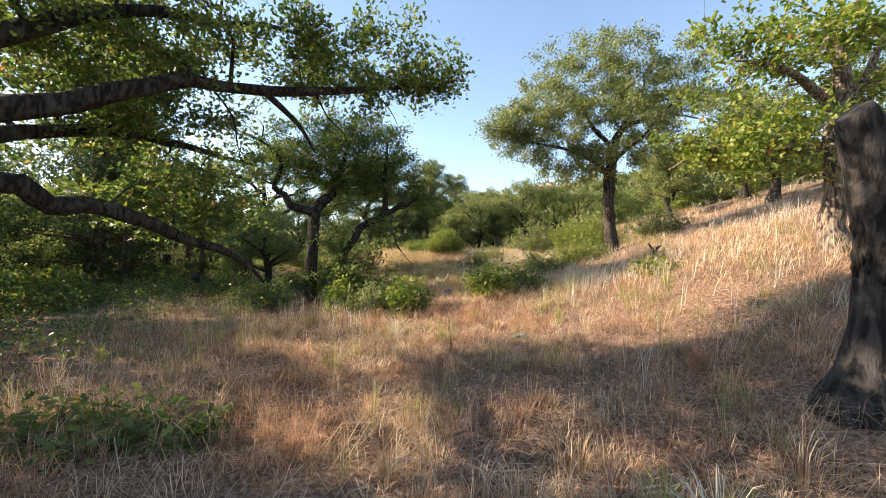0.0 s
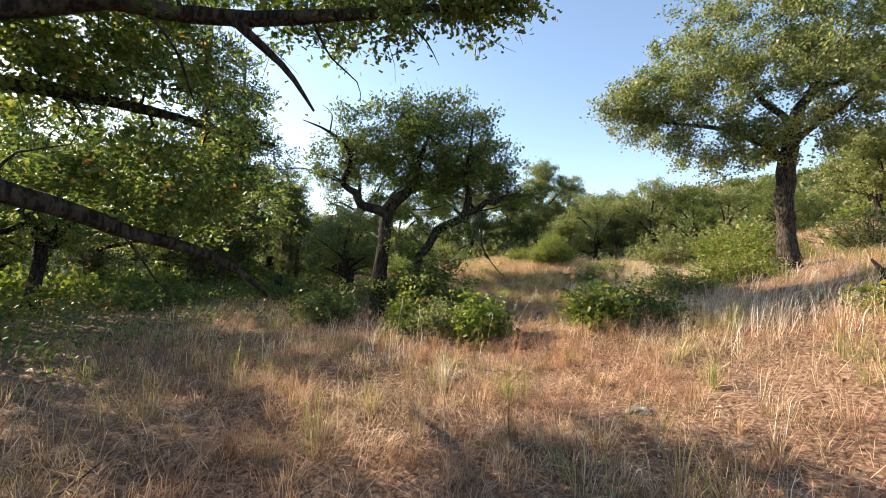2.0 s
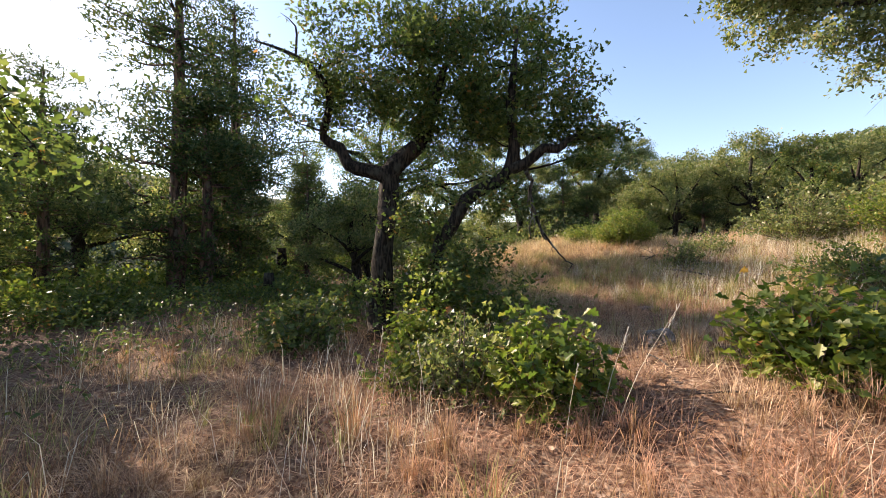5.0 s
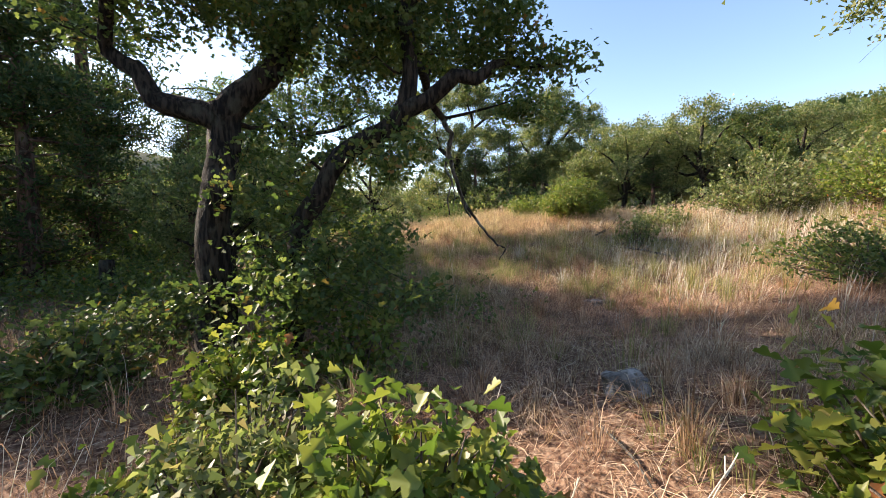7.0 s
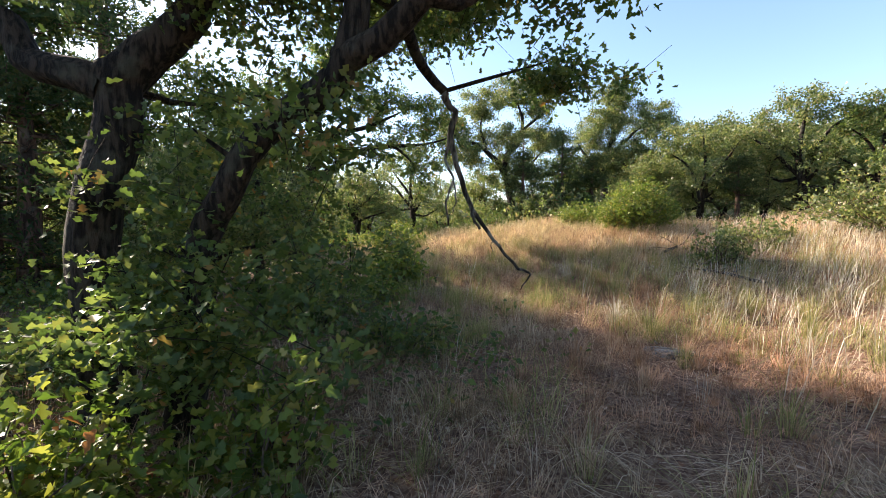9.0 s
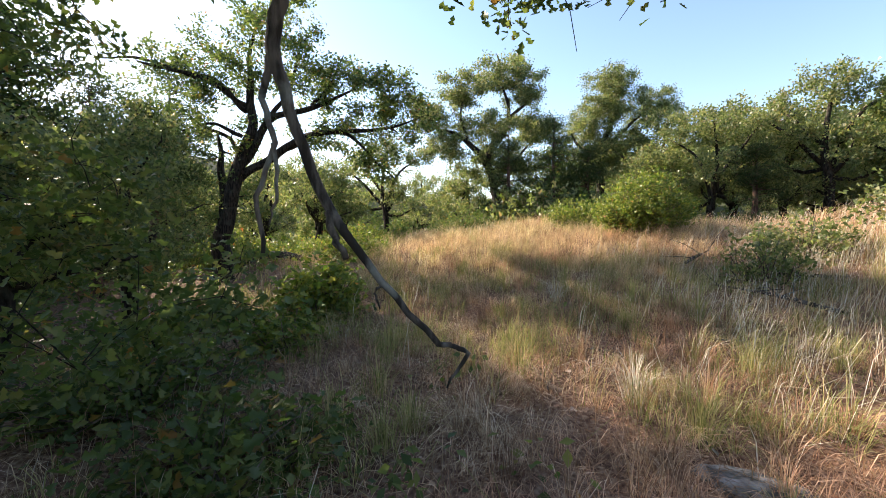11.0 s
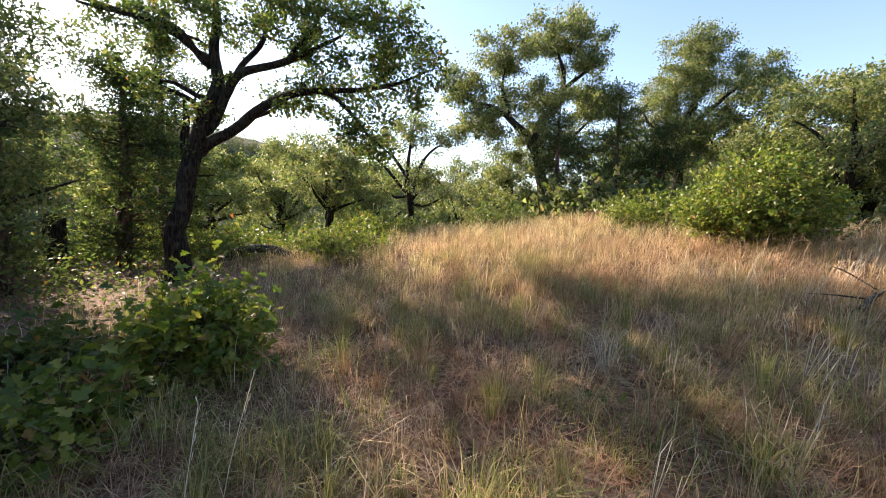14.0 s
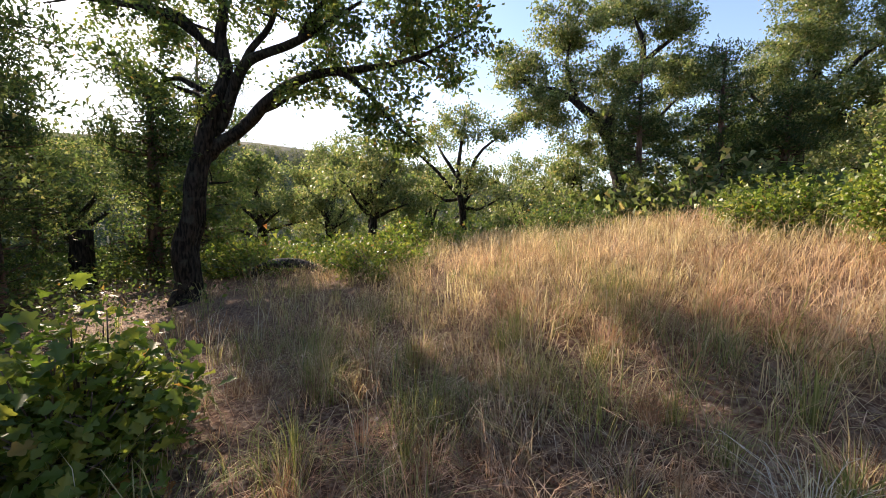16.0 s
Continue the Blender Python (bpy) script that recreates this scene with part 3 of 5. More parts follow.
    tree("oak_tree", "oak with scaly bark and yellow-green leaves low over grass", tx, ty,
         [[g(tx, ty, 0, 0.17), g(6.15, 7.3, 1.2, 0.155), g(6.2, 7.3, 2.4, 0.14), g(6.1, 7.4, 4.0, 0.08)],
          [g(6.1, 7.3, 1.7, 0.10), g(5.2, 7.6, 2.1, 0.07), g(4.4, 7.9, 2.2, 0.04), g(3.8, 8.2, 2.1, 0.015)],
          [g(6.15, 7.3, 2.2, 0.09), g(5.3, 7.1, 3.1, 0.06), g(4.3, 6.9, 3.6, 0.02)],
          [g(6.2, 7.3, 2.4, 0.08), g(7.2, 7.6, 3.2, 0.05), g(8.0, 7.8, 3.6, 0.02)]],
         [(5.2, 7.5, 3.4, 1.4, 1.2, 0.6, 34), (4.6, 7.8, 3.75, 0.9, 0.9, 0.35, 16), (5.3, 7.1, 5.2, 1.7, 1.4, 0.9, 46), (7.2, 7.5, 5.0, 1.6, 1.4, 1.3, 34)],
         14, per=70, spread=0.34, leaf_size=0.10, bark=M_BARK_LIT, green=M_LEAF_BRIGHT)
    # the dark leaning oak at the edge of the knoll
    tree("oak_tree", "leaning oak with dark trunk and wide spreading limbs", -10.2, 17.75,
         [[g(-10.22, 17.72, 0, 0.19), (-10.16, 17.85, 2.04, 0.155), (-10.05, 18.0, 3.0, 0.14), (-9.91, 18.1, 3.78, 0.12), (-9.86, 18.24, 4.72, 0.09), (-9.86, 18.34, 5.9, 0.05), (-9.7, 18.4, 7.0, 0.015)],
          [(-9.95, 18.1, 3.4, 0.10), (-9.41, 18.4, 4.35, 0.075), (-8.56, 18.94, 4.74, 0.055), (-7.74, 19.46, 5.16, 0.02)],
          [(-10.05, 18.0, 3.0, 0.11), (-9.35, 18.36, 3.5, 0.09), (-8.49, 18.79, 4.04, 0.075), (-7.88, 19.12, 4.08, 0.05), (-7.39, 19.31, 3.7, 0.03), (-6.67, 19.64, 3.03, 0.01)],
          [(-8.49, 18.79, 4.04, 0.06), (-7.6, 19.3, 4.2, 0.05), (-6.9, 19.7, 4.25, 0.035), (-6.2, 20.1, 4.5, 0.012)],
          [(-9.88, 18.2, 4.6, 0.07), (-10.51, 17.7, 5.3, 0.05), (-11.45, 16.7, 5.5, 0.02)],
          [(-9.95, 18.1, 3.5, 0.06), (-10.6, 17.9, 3.95, 0.045), (-11.1, 17.7, 4.35, 0.03), (-11.25, 17.6, 4.6, 0.01)],
          [(-9.86, 18.24, 4.72, 0.06), (-10.6, 17.6, 5.15, 0.045), (-11.6, 16.9, 5.6, 0.03), (-12.4, 16.3, 5.6, 0.012)],
          [(-9.41, 18.4, 4.35, 0.055), (-9.0, 18.7, 5.2, 0.04), (-8.8, 18.9, 6.3, 0.014)],
          [(-8.56, 18.94, 4.74, 0.045), (-8.1, 19.1, 5.2, 0.03), (-7.9, 19.3, 5.9, 0.012)],
          [(-9.93, 18.1, 4.0, 0.05), (-10.5, 17.7, 4.3, 0.035), (-11.1, 17.4, 4.1, 0.012)],
          [(-9.35, 18.36, 3.5, 0.05), (-8.9, 18.8, 3.9, 0.03), (-8.3, 19.3, 4.5, 0.012)],
          [g(-10.75, 17.9, -0.1, 0.13), (-10.7, 18.0, 2.6, 0.10), (-11.0, 18.2, 4.2, 0.03)]],
         [(-9.2, 18.5, 5.6, 1.7, 1.5, 0.9, 54), (-7.6, 19.5, 5.1, 1.3, 1.1, 0.6, 44), (-6.7, 20.0, 4.5, 0.9, 0.9, 0.5, 22), (-10.9, 17.4, 5.4, 1.6, 1.3, 0.8, 36),
          (-10.6, 18.0, 4.1, 1.2, 1.1, 0.6, 14), (-8.0, 19.2, 4.0, 1.2, 0.9, 0.35, 18), (-7.0, 19.6, 3.3, 0.6, 0.6, 0.4, 10), (-9.8, 18.4, 6.9, 1.2, 1.1, 0.6, 20), (-11.0, 18.2, 2.6, 1.3, 1.1, 0.9, 26)],
         15, leaf=OVAL, per=96, spread=0.26, leaf_size=0.080, full=1.35, along=0.6)
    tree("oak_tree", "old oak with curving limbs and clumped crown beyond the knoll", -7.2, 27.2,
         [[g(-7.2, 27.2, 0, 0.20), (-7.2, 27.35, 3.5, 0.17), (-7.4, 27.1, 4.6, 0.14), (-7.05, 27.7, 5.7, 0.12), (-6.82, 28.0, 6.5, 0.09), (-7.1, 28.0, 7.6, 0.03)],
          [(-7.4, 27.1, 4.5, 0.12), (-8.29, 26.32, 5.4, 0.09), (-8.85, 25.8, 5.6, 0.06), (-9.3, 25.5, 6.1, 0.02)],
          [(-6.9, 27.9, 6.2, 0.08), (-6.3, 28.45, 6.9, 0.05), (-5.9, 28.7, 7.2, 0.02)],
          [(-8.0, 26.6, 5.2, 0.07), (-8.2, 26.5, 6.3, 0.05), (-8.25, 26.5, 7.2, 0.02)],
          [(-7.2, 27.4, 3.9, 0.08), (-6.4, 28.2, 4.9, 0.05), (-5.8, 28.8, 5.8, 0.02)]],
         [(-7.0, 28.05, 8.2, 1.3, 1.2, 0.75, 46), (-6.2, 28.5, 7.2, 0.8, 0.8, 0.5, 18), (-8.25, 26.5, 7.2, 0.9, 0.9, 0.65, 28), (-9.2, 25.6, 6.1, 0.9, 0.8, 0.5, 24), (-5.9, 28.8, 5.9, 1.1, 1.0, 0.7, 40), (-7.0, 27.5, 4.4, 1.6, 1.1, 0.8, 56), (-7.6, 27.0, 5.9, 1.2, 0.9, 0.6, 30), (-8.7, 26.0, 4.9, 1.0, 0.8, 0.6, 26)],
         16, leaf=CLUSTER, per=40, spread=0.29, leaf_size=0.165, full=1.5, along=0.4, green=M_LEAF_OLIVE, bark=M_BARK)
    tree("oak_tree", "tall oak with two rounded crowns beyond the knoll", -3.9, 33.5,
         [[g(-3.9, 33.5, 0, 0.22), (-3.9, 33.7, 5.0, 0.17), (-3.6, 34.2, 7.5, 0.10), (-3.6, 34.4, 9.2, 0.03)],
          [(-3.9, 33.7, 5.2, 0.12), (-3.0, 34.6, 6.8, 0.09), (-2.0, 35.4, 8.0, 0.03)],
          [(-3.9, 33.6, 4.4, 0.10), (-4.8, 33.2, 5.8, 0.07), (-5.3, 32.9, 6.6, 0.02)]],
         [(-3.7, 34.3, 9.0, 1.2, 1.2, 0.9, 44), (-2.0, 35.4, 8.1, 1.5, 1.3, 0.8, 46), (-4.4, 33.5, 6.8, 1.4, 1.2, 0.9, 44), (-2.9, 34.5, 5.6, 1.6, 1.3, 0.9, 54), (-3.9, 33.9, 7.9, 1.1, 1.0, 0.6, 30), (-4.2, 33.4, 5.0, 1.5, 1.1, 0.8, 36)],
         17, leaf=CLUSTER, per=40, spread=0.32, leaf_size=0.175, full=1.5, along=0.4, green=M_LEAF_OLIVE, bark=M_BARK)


stand_of_oaks()


# ---- middle distance: oaks and cedars ----
def round_oak(seed, tall, wide, green, name="oak_tree", label="rounded green oak with crooked limbs at the wood's edge", per=18, size_of_leaf=0.21):
    rng = np.random.default_rng(seed)
    stems = [[(0, 0, 0, 0.17), (0.1 * wide, 0.05, tall * 0.28, 0.14), (-0.05, 0.1, tall * 0.5, 0.10), (0.2, 0.1, tall * 0.85, 0.03)]]
    blobs = [(0.1, 0, tall * 0.82, wide * 0.5, wide * 0.5, tall * 0.15, int(20 * wide))]
    for k in range(7):
        a = k * 2.4 + rng.uniform(-0.4, 0.4)
        d = wide * rng.uniform(0.5, 1.0)
        zt = tall * (0.37 + 0.067 * k + rng.uniform(-0.06, 0.06))
        c, s = math.cos(a), math.sin(a)
        stems.append([(0.05, 0.03, tall * rng.uniform(0.24, 0.45), 0.08), (0.45 * d * c + rng.normal(0, 0.12), 0.45 * d * s + rng.normal(0, 0.12), zt * 0.80, 0.06), (d * c, d * s, zt, 0.02)])
        size = wide * rng.uniform(0.34, 0.5)
        blobs.append((0.8 * d * c, 0.8 * d * s, zt, size, size, tall * rng.uniform(0.08, 0.13), int(9 * wide)))
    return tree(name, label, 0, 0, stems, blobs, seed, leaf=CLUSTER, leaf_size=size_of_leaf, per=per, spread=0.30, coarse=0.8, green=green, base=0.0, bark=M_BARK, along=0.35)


def cedar(seed, tall, wide):
    """A red cedar: a straight trunk, thin level branches, dark hanging sprays and dead twigs low down."""
    rng = np.random.default_rng(seed)
    top = rooted("cedar_tree", 0, 0, 0.0)
    tagged(top, "dark red cedar with straight trunk and bare lower twigs", "tree")
    t = Tubes()
    t.add(spline([(0, 0, -0.3, 0.26), (0, 0, 0.1, 0.19), (0.04, 0.03, tall * 0.4, 0.14), (0.0, 0.05, tall * 0.8, 0.06), (0.02, 0, tall, 0.01)], 0.2), 12, 0.07, rng)
    thing("trunk", t.mesh("trunk", M_CEDAR_BARK), top)
    t, spots, ways = Tubes(), [], []
    for k in range(84):
        z = tall * rng.uniform(0.10, 0.98)
        f = z / tall
        a = rng.uniform(0, 6.28)
        lump = 0.8 + 0.35 * math.sin(3 * a + 9 * f) * math.cos(11 * f + a)
        reach = wide * min(1.0, 1.40 - 1.05 * f) * rng.uniform(0.5, 1.1) * lump * (0.7 if f < 0.3 else 1)
        c, s = math.cos(a), math.sin(a)
        end = np.array([reach * c, reach * s, z + reach * rng.uniform(-0.12, 0.32)])
        midp = np.array([0.5 * reach * c, 0.5 * reach * s, z + 0.02]) + rng.normal(0, 0.08, 3)
        line = spline([(0, 0, z - 0.05, 0.03), (*midp, 0.018), (*end, 0.004)], 0.25)
        t.add(line, 4)
        if f < 0.30:
            for _ in range(5):
                p = line[rng.integers(1, len(line)), :3]
                q = p + rng.normal(0, 0.25, 3)
                t.add(np.vstack([[*p, 0.006], [*(p + q) / 2 + rng.normal(0, 0.03, 3), 0.004], [*q, 0.002]]), 3)
            if rng.uniform() < 0.6:
                continue
        for q in (0.4, 0.6, 0.8, 1.0):
            p = line[min(int(q * len(line)), len(line) - 1), :3]
            n = int(10 * (0.5 + reach / wide))
            spots.append(p + rng.normal(0, 0.25, (n, 3)) * np.array([1, 1, 0.32]))
            ways.append(np.repeat(((end - midp) * 0.5 + np.array([0, 0, 0.15]))[None], n, 0))
    tagged(thing("branchwork", t.mesh("branchwork", M_CEDAR_BARK), top), kind="stuff")
    at = np.vstack(spots)
    thing("crown", leaves("crown", SPRAY, at, rng.uniform(0.18, 0.32, len(at)), rng, M_CEDAR, 0.15, np.vstack(ways)), top)
    return top


def put(ob, x, y, turn, size, tall=1.0, first=False, sink=0.0):
    m = Matrix.LocRotScale((x, y, ground_at(x, y) - sink), Euler((0, 0, radians(turn))), Vector((size, size, size * tall)) / ob.scale[0])
    if first:
        ob.matrix_basis = m
        return ob
    return copy_thing(ob, m)


def middle_distance():
    a = round_oak(31, 5.6, 2.3, M_LEAF)
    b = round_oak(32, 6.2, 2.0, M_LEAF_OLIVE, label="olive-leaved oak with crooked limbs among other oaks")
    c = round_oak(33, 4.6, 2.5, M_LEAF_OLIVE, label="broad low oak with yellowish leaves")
    d = cedar(41, 7.8, 2.1)
    e = cedar(42, 5.0, 1.7)
    firsts = {id(a): 0, id(b): 0, id(c): 0, id(d): 0, id(e): 0}
    rows = [
        # beyond the knoll
        (a, -5.6, 30.5, 200, 0.9), (d, -6.0, 25.6, 10, 0.50), (d, -4.6, 26.4, 80, 0.53), (e, -3.6, 27.6, 140, 0.7), (c, -9.6, 29.5, 20, 0.95),
        (b, 1.4, 32.5, 100, 1.05), (b, 0.5, 29.5, 200, 0.85), (b, 2.7, 30.6, 300, 0.75), (e, 1.5, 28.4, 30, 0.62), (c, 4.6, 33.0, 10, 0.7), (b, 6.8, 35.0, 130, 0.6), (c, 9.4, 36.0, 220, 0.65), (c, 12.0, 37.0, 60, 0.7), (a, 8.2, 33.0, 40, 0.5), (d, 5.4, 35.5, 90, 0.42),
        (b, 3.6, 29.9, 15, 0.98), (a, 5.8, 29.4, 100, 0.8), (b, 7.8, 31.0, 250, 0.74), (b, 10.2, 31.5, 70, 0.62), (c, -1.2, 31.0, 140, 0.95), (b, -1.2, 33.5, 20, 1.15), (b, 4.6, 35.5, 60, 1.0), (a, 12.5, 33.0, 0, 0.62), (c, 15.0, 31.0, 60, 0.7), (a, 9.0, 27.5, 310, 0.6),
        (c, -12.4, 22.8, 10, 0.80), (b, -11.3, 25.5, 60, 0.82), (b, -16.0, 23.6, 20, 0.8), (c, -18.5, 22.0, 90, 1.0), (b, -13.0, 31.5, 250, 0.9),
        (a, -17.5, 30.0, 0, 1.0), (b, -21.5, 27.0, 70, 1.0), (c, -22.0, 33.0, 170, 1.2), (c, -20.0, 17.0, 200, 1.1), (a, -24.0, 21.0, 30, 1.1),
        # the woods beside the start of the walk
        (d, -12.1, 12.1, 0, 1.32), (e, -11.4, 12.5, 90, 1.1), (d, -13.6, 9.9, 140, 0.75), (d, -12.8, 14.3, 40, 1.2), (e, -14.0, 14.8, 300, 1.1),
        (c, -6.9, 13.1, 70, 0.62), (b, -7.8, 14.7, 20, 0.55), (d, -10.9, 15.6, 270, 0.52), (c, -16.5, 11.5, 80, 1.1), (a, -17.0, 7.0, 150, 1.1), (b, -20.0, 12.0, 240, 1.1), (c, -15.0, 3.0, 10, 1.0),
        # the oaks in this row are added, mostly out of view, to shade the foreground
        (a, -8.8, 0.8, 60, 0.85), (a, -10.3, 4.9, 10, 0.84), (a, -9.8, 2.6, 300, 0.8), (a, -11.3, 7.6, 100, 0.86), (a, -7.5, -2.5, 200, 0.9), (d, -16.5, 16.0, 60, 0.6), (e, -13.2, 17.8, 10, 0.9), (d, -14.8, 19.2, 190, 0.78),
        # up the slope to the east
        (c, 9.8, 21.0, 120, 0.8), (a, 12.0, 26.0, 200, 0.8), (c, 11.5, 16.5, 20, 1.0), (b, 14.0, 22.0, 90, 1.0), (c, 13.0, 28.0, 280, 1.1), (a, 17.5, 19.0, 10, 1.0), (c, 18.0, 28.0, 40, 1.2),
    ]
    for ob, x, y, turn, size in rows:
        put(ob, x, y, turn, size, first=not firsts[id(ob)])
        firsts[id(ob)] = 1
    # single oaks over the far hill and the valley's side
    rng = np.random.default_rng(19)
    far = [round_oak(34, 4.4, 2.3, M_LEAF_OLIVE, label="olive oak on the far rocky hillside", per=6, size_of_leaf=0.42),
           round_oak(35, 4.9, 2.1, M_LEAF, label="dark green oak on the far hillside", per=6, size_of_leaf=0.42)]
    for k in range(84):
        ang, r = (radians(rng.uniform(-46, 10)), rng.uniform(32, 78)) if k < 54 else (radians(rng.uniform(34, 120)), rng.uniform(22, 52))
        put(far[k % 2], -r * math.sin(ang), 12 + r * math.cos(ang), rng.uniform(0, 360), rng.uniform(0.7, 1.15), first=k < 2)


middle_distance()


# ---- shrubs ----
def shrub(x, y, wide, tall, n, seed, label, green=None, leaf=LOBED, size=0.085, per=26, name="shrub", twig_mat=None, fine=0.22):
    rng = np.random.default_rng(seed)
    top = rooted(name, x, y)
    tagged(top, label, "shrub")
    t, spots, ways = Tubes(), [], []
    for _ in range(n):
        a, d = rng.uniform(0, 6.28), wide * rng.uniform(0, 1) ** 0.5
        f = 1 - 0.6 * (d / wide) ** 2
        end = np.array([d * math.cos(a), d * math.sin(a), tall * f * rng.uniform(0.45, 1.05)])
        root = np.array([end[0] * 0.25, end[1] * 0.25, -0.03]) + np.append(rng.normal(0, 0.05, 2), 0)
        midp = (root + end) / 2 + rng.normal(0, 0.06, 3)
        line = spline([(*root, 0.012), (*midp, 0.008), (*end, 0.003)], min(fine, 0.3))
        t.add(line if fine < 0.5 else line[[0, len(line) // 2, -1]], 4 if fine < 0.5 else 3)
        k = max(5, int(per * rng.uniform(0.6, 1.4)))
        pick = line[rng.integers(len(line) // 3, len(line), k), :3]
        spots.append(pick + rng.normal(0, 0.09, (k, 3)))
        ways.append(np.repeat((end - root)[None] * np.array([1, 1, 0.3]), k, 0))
    tagged(thing("stemwork", t.mesh("stemwork", twig_mat or M_BARK_LIT), top), kind="stuff")
    at = np.vstack(spots)
    at[:, 2] = np.maximum(at[:, 2], 0.02)
    thing("foliage", leaves("foliage", leaf, at, rng.uniform(0.6, 1.3, len(at)) * size, rng, green or M_LEAF_BRIGHT, 0.25, np.vstack(ways)), top)
    return top


def shrubs():
    low = "low oak sprout with broad yellow-green lobed leaves"
    shrub(-1.52, 9.22, 0.52, 0.76, 100, 51, "leafy oak shrub with a few reddish leaves beside the trail", size=0.10, per=24, leaf=OAK)
    shrub(-2.3, 9.25, 0.5, 0.8, 80, 52, "grey-green weedy shrub with small leaves", green=M_LEAF_OLIVE, leaf=SPRIG, size=0.10, per=14)
    shrub(-2.9, 9.2, 0.45, 0.4, 34, 85, low, size=0.08)
    shrub(-3.3, 10.2, 0.5, 0.68, 56, 86, "bright green oak sprout at an oak's foot", size=0.09, leaf=OAK)
    shrub(0.42, 9.65, 0.55, 0.74, 110, 53, "bright green lobed-leaf oak shrub beside the trail", size=0.10, per=24, leaf=OAK)
    shrub(1.2, 10.2, 0.7, 0.55, 60, 54, low, green=M_LEAF)
    shrub(-2.9, 11.0, 0.45, 0.75, 34, 55, low)
    shrub(-5.5, 16.1, 0.56, 0.95, 130, 56, "leafy green shrub at the edge of the grass", size=0.10, leaf=OAK)
    shrub(-5.0, 15.1, 0.55, 0.5, 40, 57, low, size=0.10, leaf=OAK)
    shrub(-6.6, 15.2, 0.65, 0.5, 60, 58, low, green=M_LEAF, size=0.10)
    shrub(-1.6, 22.2, 1.02, 1.38, 250, 59, "large rounded yellow-green shrub on the knoll", leaf=SPRIG, size=0.105, per=34)
    shrub(-3.3, 23.2, 0.8, 0.7, 70, 60, "yellow-green shrub beside a larger one", leaf=SPRIG, size=0.11, per=28)
    shrub(0.1, 19.2, 0.5, 1.0, 44, 61, "thin grey-green shrub with bare twigs in straw", green=M_LEAF_OLIVE, leaf=SPRIG, size=0.13, per=13)
    shrub(0.9, 20.5, 0.7, 0.8, 50, 62, "thin grey-green shrub with bare twigs in straw", green=M_LEAF_OLIVE, leaf=SPRIG, size=0.13, per=12)
    shrub(2.6, 14.6, 1.3, 0.8, 110, 63, "dense green shrub among tall grass", green=M_LEAF, leaf=SPRIG, size=0.11, per=18)
    shrub(3.9, 15.3, 1.2, 0.9, 110, 64, "yellow-green shrub among tall grass", leaf=SPRIG, size=0.11, per=18)
    shrub(5.0, 18.5, 1.6, 1.4, 150, 65, "yellow-green shrub on the slope", leaf=SPRIG, size=0.13, per=22)
    shrub(3.2, 20.5, 1.6, 1.5, 150, 66, "olive shrub on the slope", green=M_LEAF_OLIVE, leaf=SPRIG, size=0.13, per=22)
    shrub(7.0, 16.0, 1.3, 1.2, 120, 67, "olive shrub on the slope", green=M_LEAF_OLIVE, leaf=SPRIG, size=0.115, per=19)
    shrub(3.9, 9.0, 0.5, 0.35, 24, 68, low, size=0.08)
    shrub(-2.5, 3.2, 0.35, 0.26, 16, 69, low, green=M_LEAF, size=0.09)
    shrub(-3.3, 3.1, 0.6, 0.28, 22, 70, low, green=M_LEAF, size=0.09)
    shrub(-8.4, 20.2, 1.0, 0.7, 90, 71, "yellow-green shrub below an oak", leaf=SPRIG, size=0.115, per=19)
    shrub(-9.2, 22.0, 1.2, 0.8, 110, 72, "yellow-green shrub at the edge of the knoll", leaf=SPRIG, size=0.115, per=19)
    shrub(-6.6, 23.6, 1.1, 0.7, 90, 73, "low green shrub behind the grass", green=M_LEAF, leaf=SPRIG, size=0.115, per=19)
    shrub(-11.8, 19.5, 1.2, 0.8, 90, 74, "yellow-green shrub below an oak", leaf=SPRIG, size=0.115, per=19)
    shrub(-5.2, 10.0, 0.8, 0.6, 70, 75, "dark green shrub at an oak's foot", green=M_LEAF, size=0.09)
    shrub(-6.0, 11.2, 0.9, 0.6, 70, 76, "dark green shrub at an oak's foot", green=M_LEAF, size=0.09)
    shrub(-7.6, 12.4, 1.1, 0.7, 80, 77, "dark green shrub in the shade of oaks", green=M_LEAF, leaf=SPRIG, size=0.16, per=11)
    shrub(-3.6, 13.3, 0.8, 0.5, 60, 78, "dark green shrub in the shade", green=M_LEAF, size=0.09)
    shrub(-5.2, 13.6, 1.1, 0.7, 90, 79, "dark green shrub in the shade", green=M_LEAF, size=0.09)
    shrub(-10.6, 12.6, 1.2, 0.5, 80, 80, "yellow-green undergrowth below cedars", leaf=SPRIG, size=0.14, per=11)
    shrub(-9.0, 12.9, 1.1, 0.5, 80, 81, "yellow-green undergrowth below oaks", leaf=SPRIG, size=0.14, per=11)
    rng = np.random.default_rng(6)
    kinds = [shrub(-13.0, 6.5, 1.2, 1.1, 60, 82, "yellow-green thicket of young oaks", leaf=SPRIG, size=0.22, per=11, fine=0.9),
             shrub(6.2, 22.5, 1.5, 1.5, 66, 83, "olive thicket on the slope", green=M_LEAF_OLIVE, leaf=SPRIG, size=0.23, per=11, fine=0.9),
             shrub(-12.2, 14.6, 1.3, 1.0, 60, 84, "shaded green thicket below trees", green=M_LEAF, leaf=SPRIG, size=0.22, per=11, fine=0.9)]
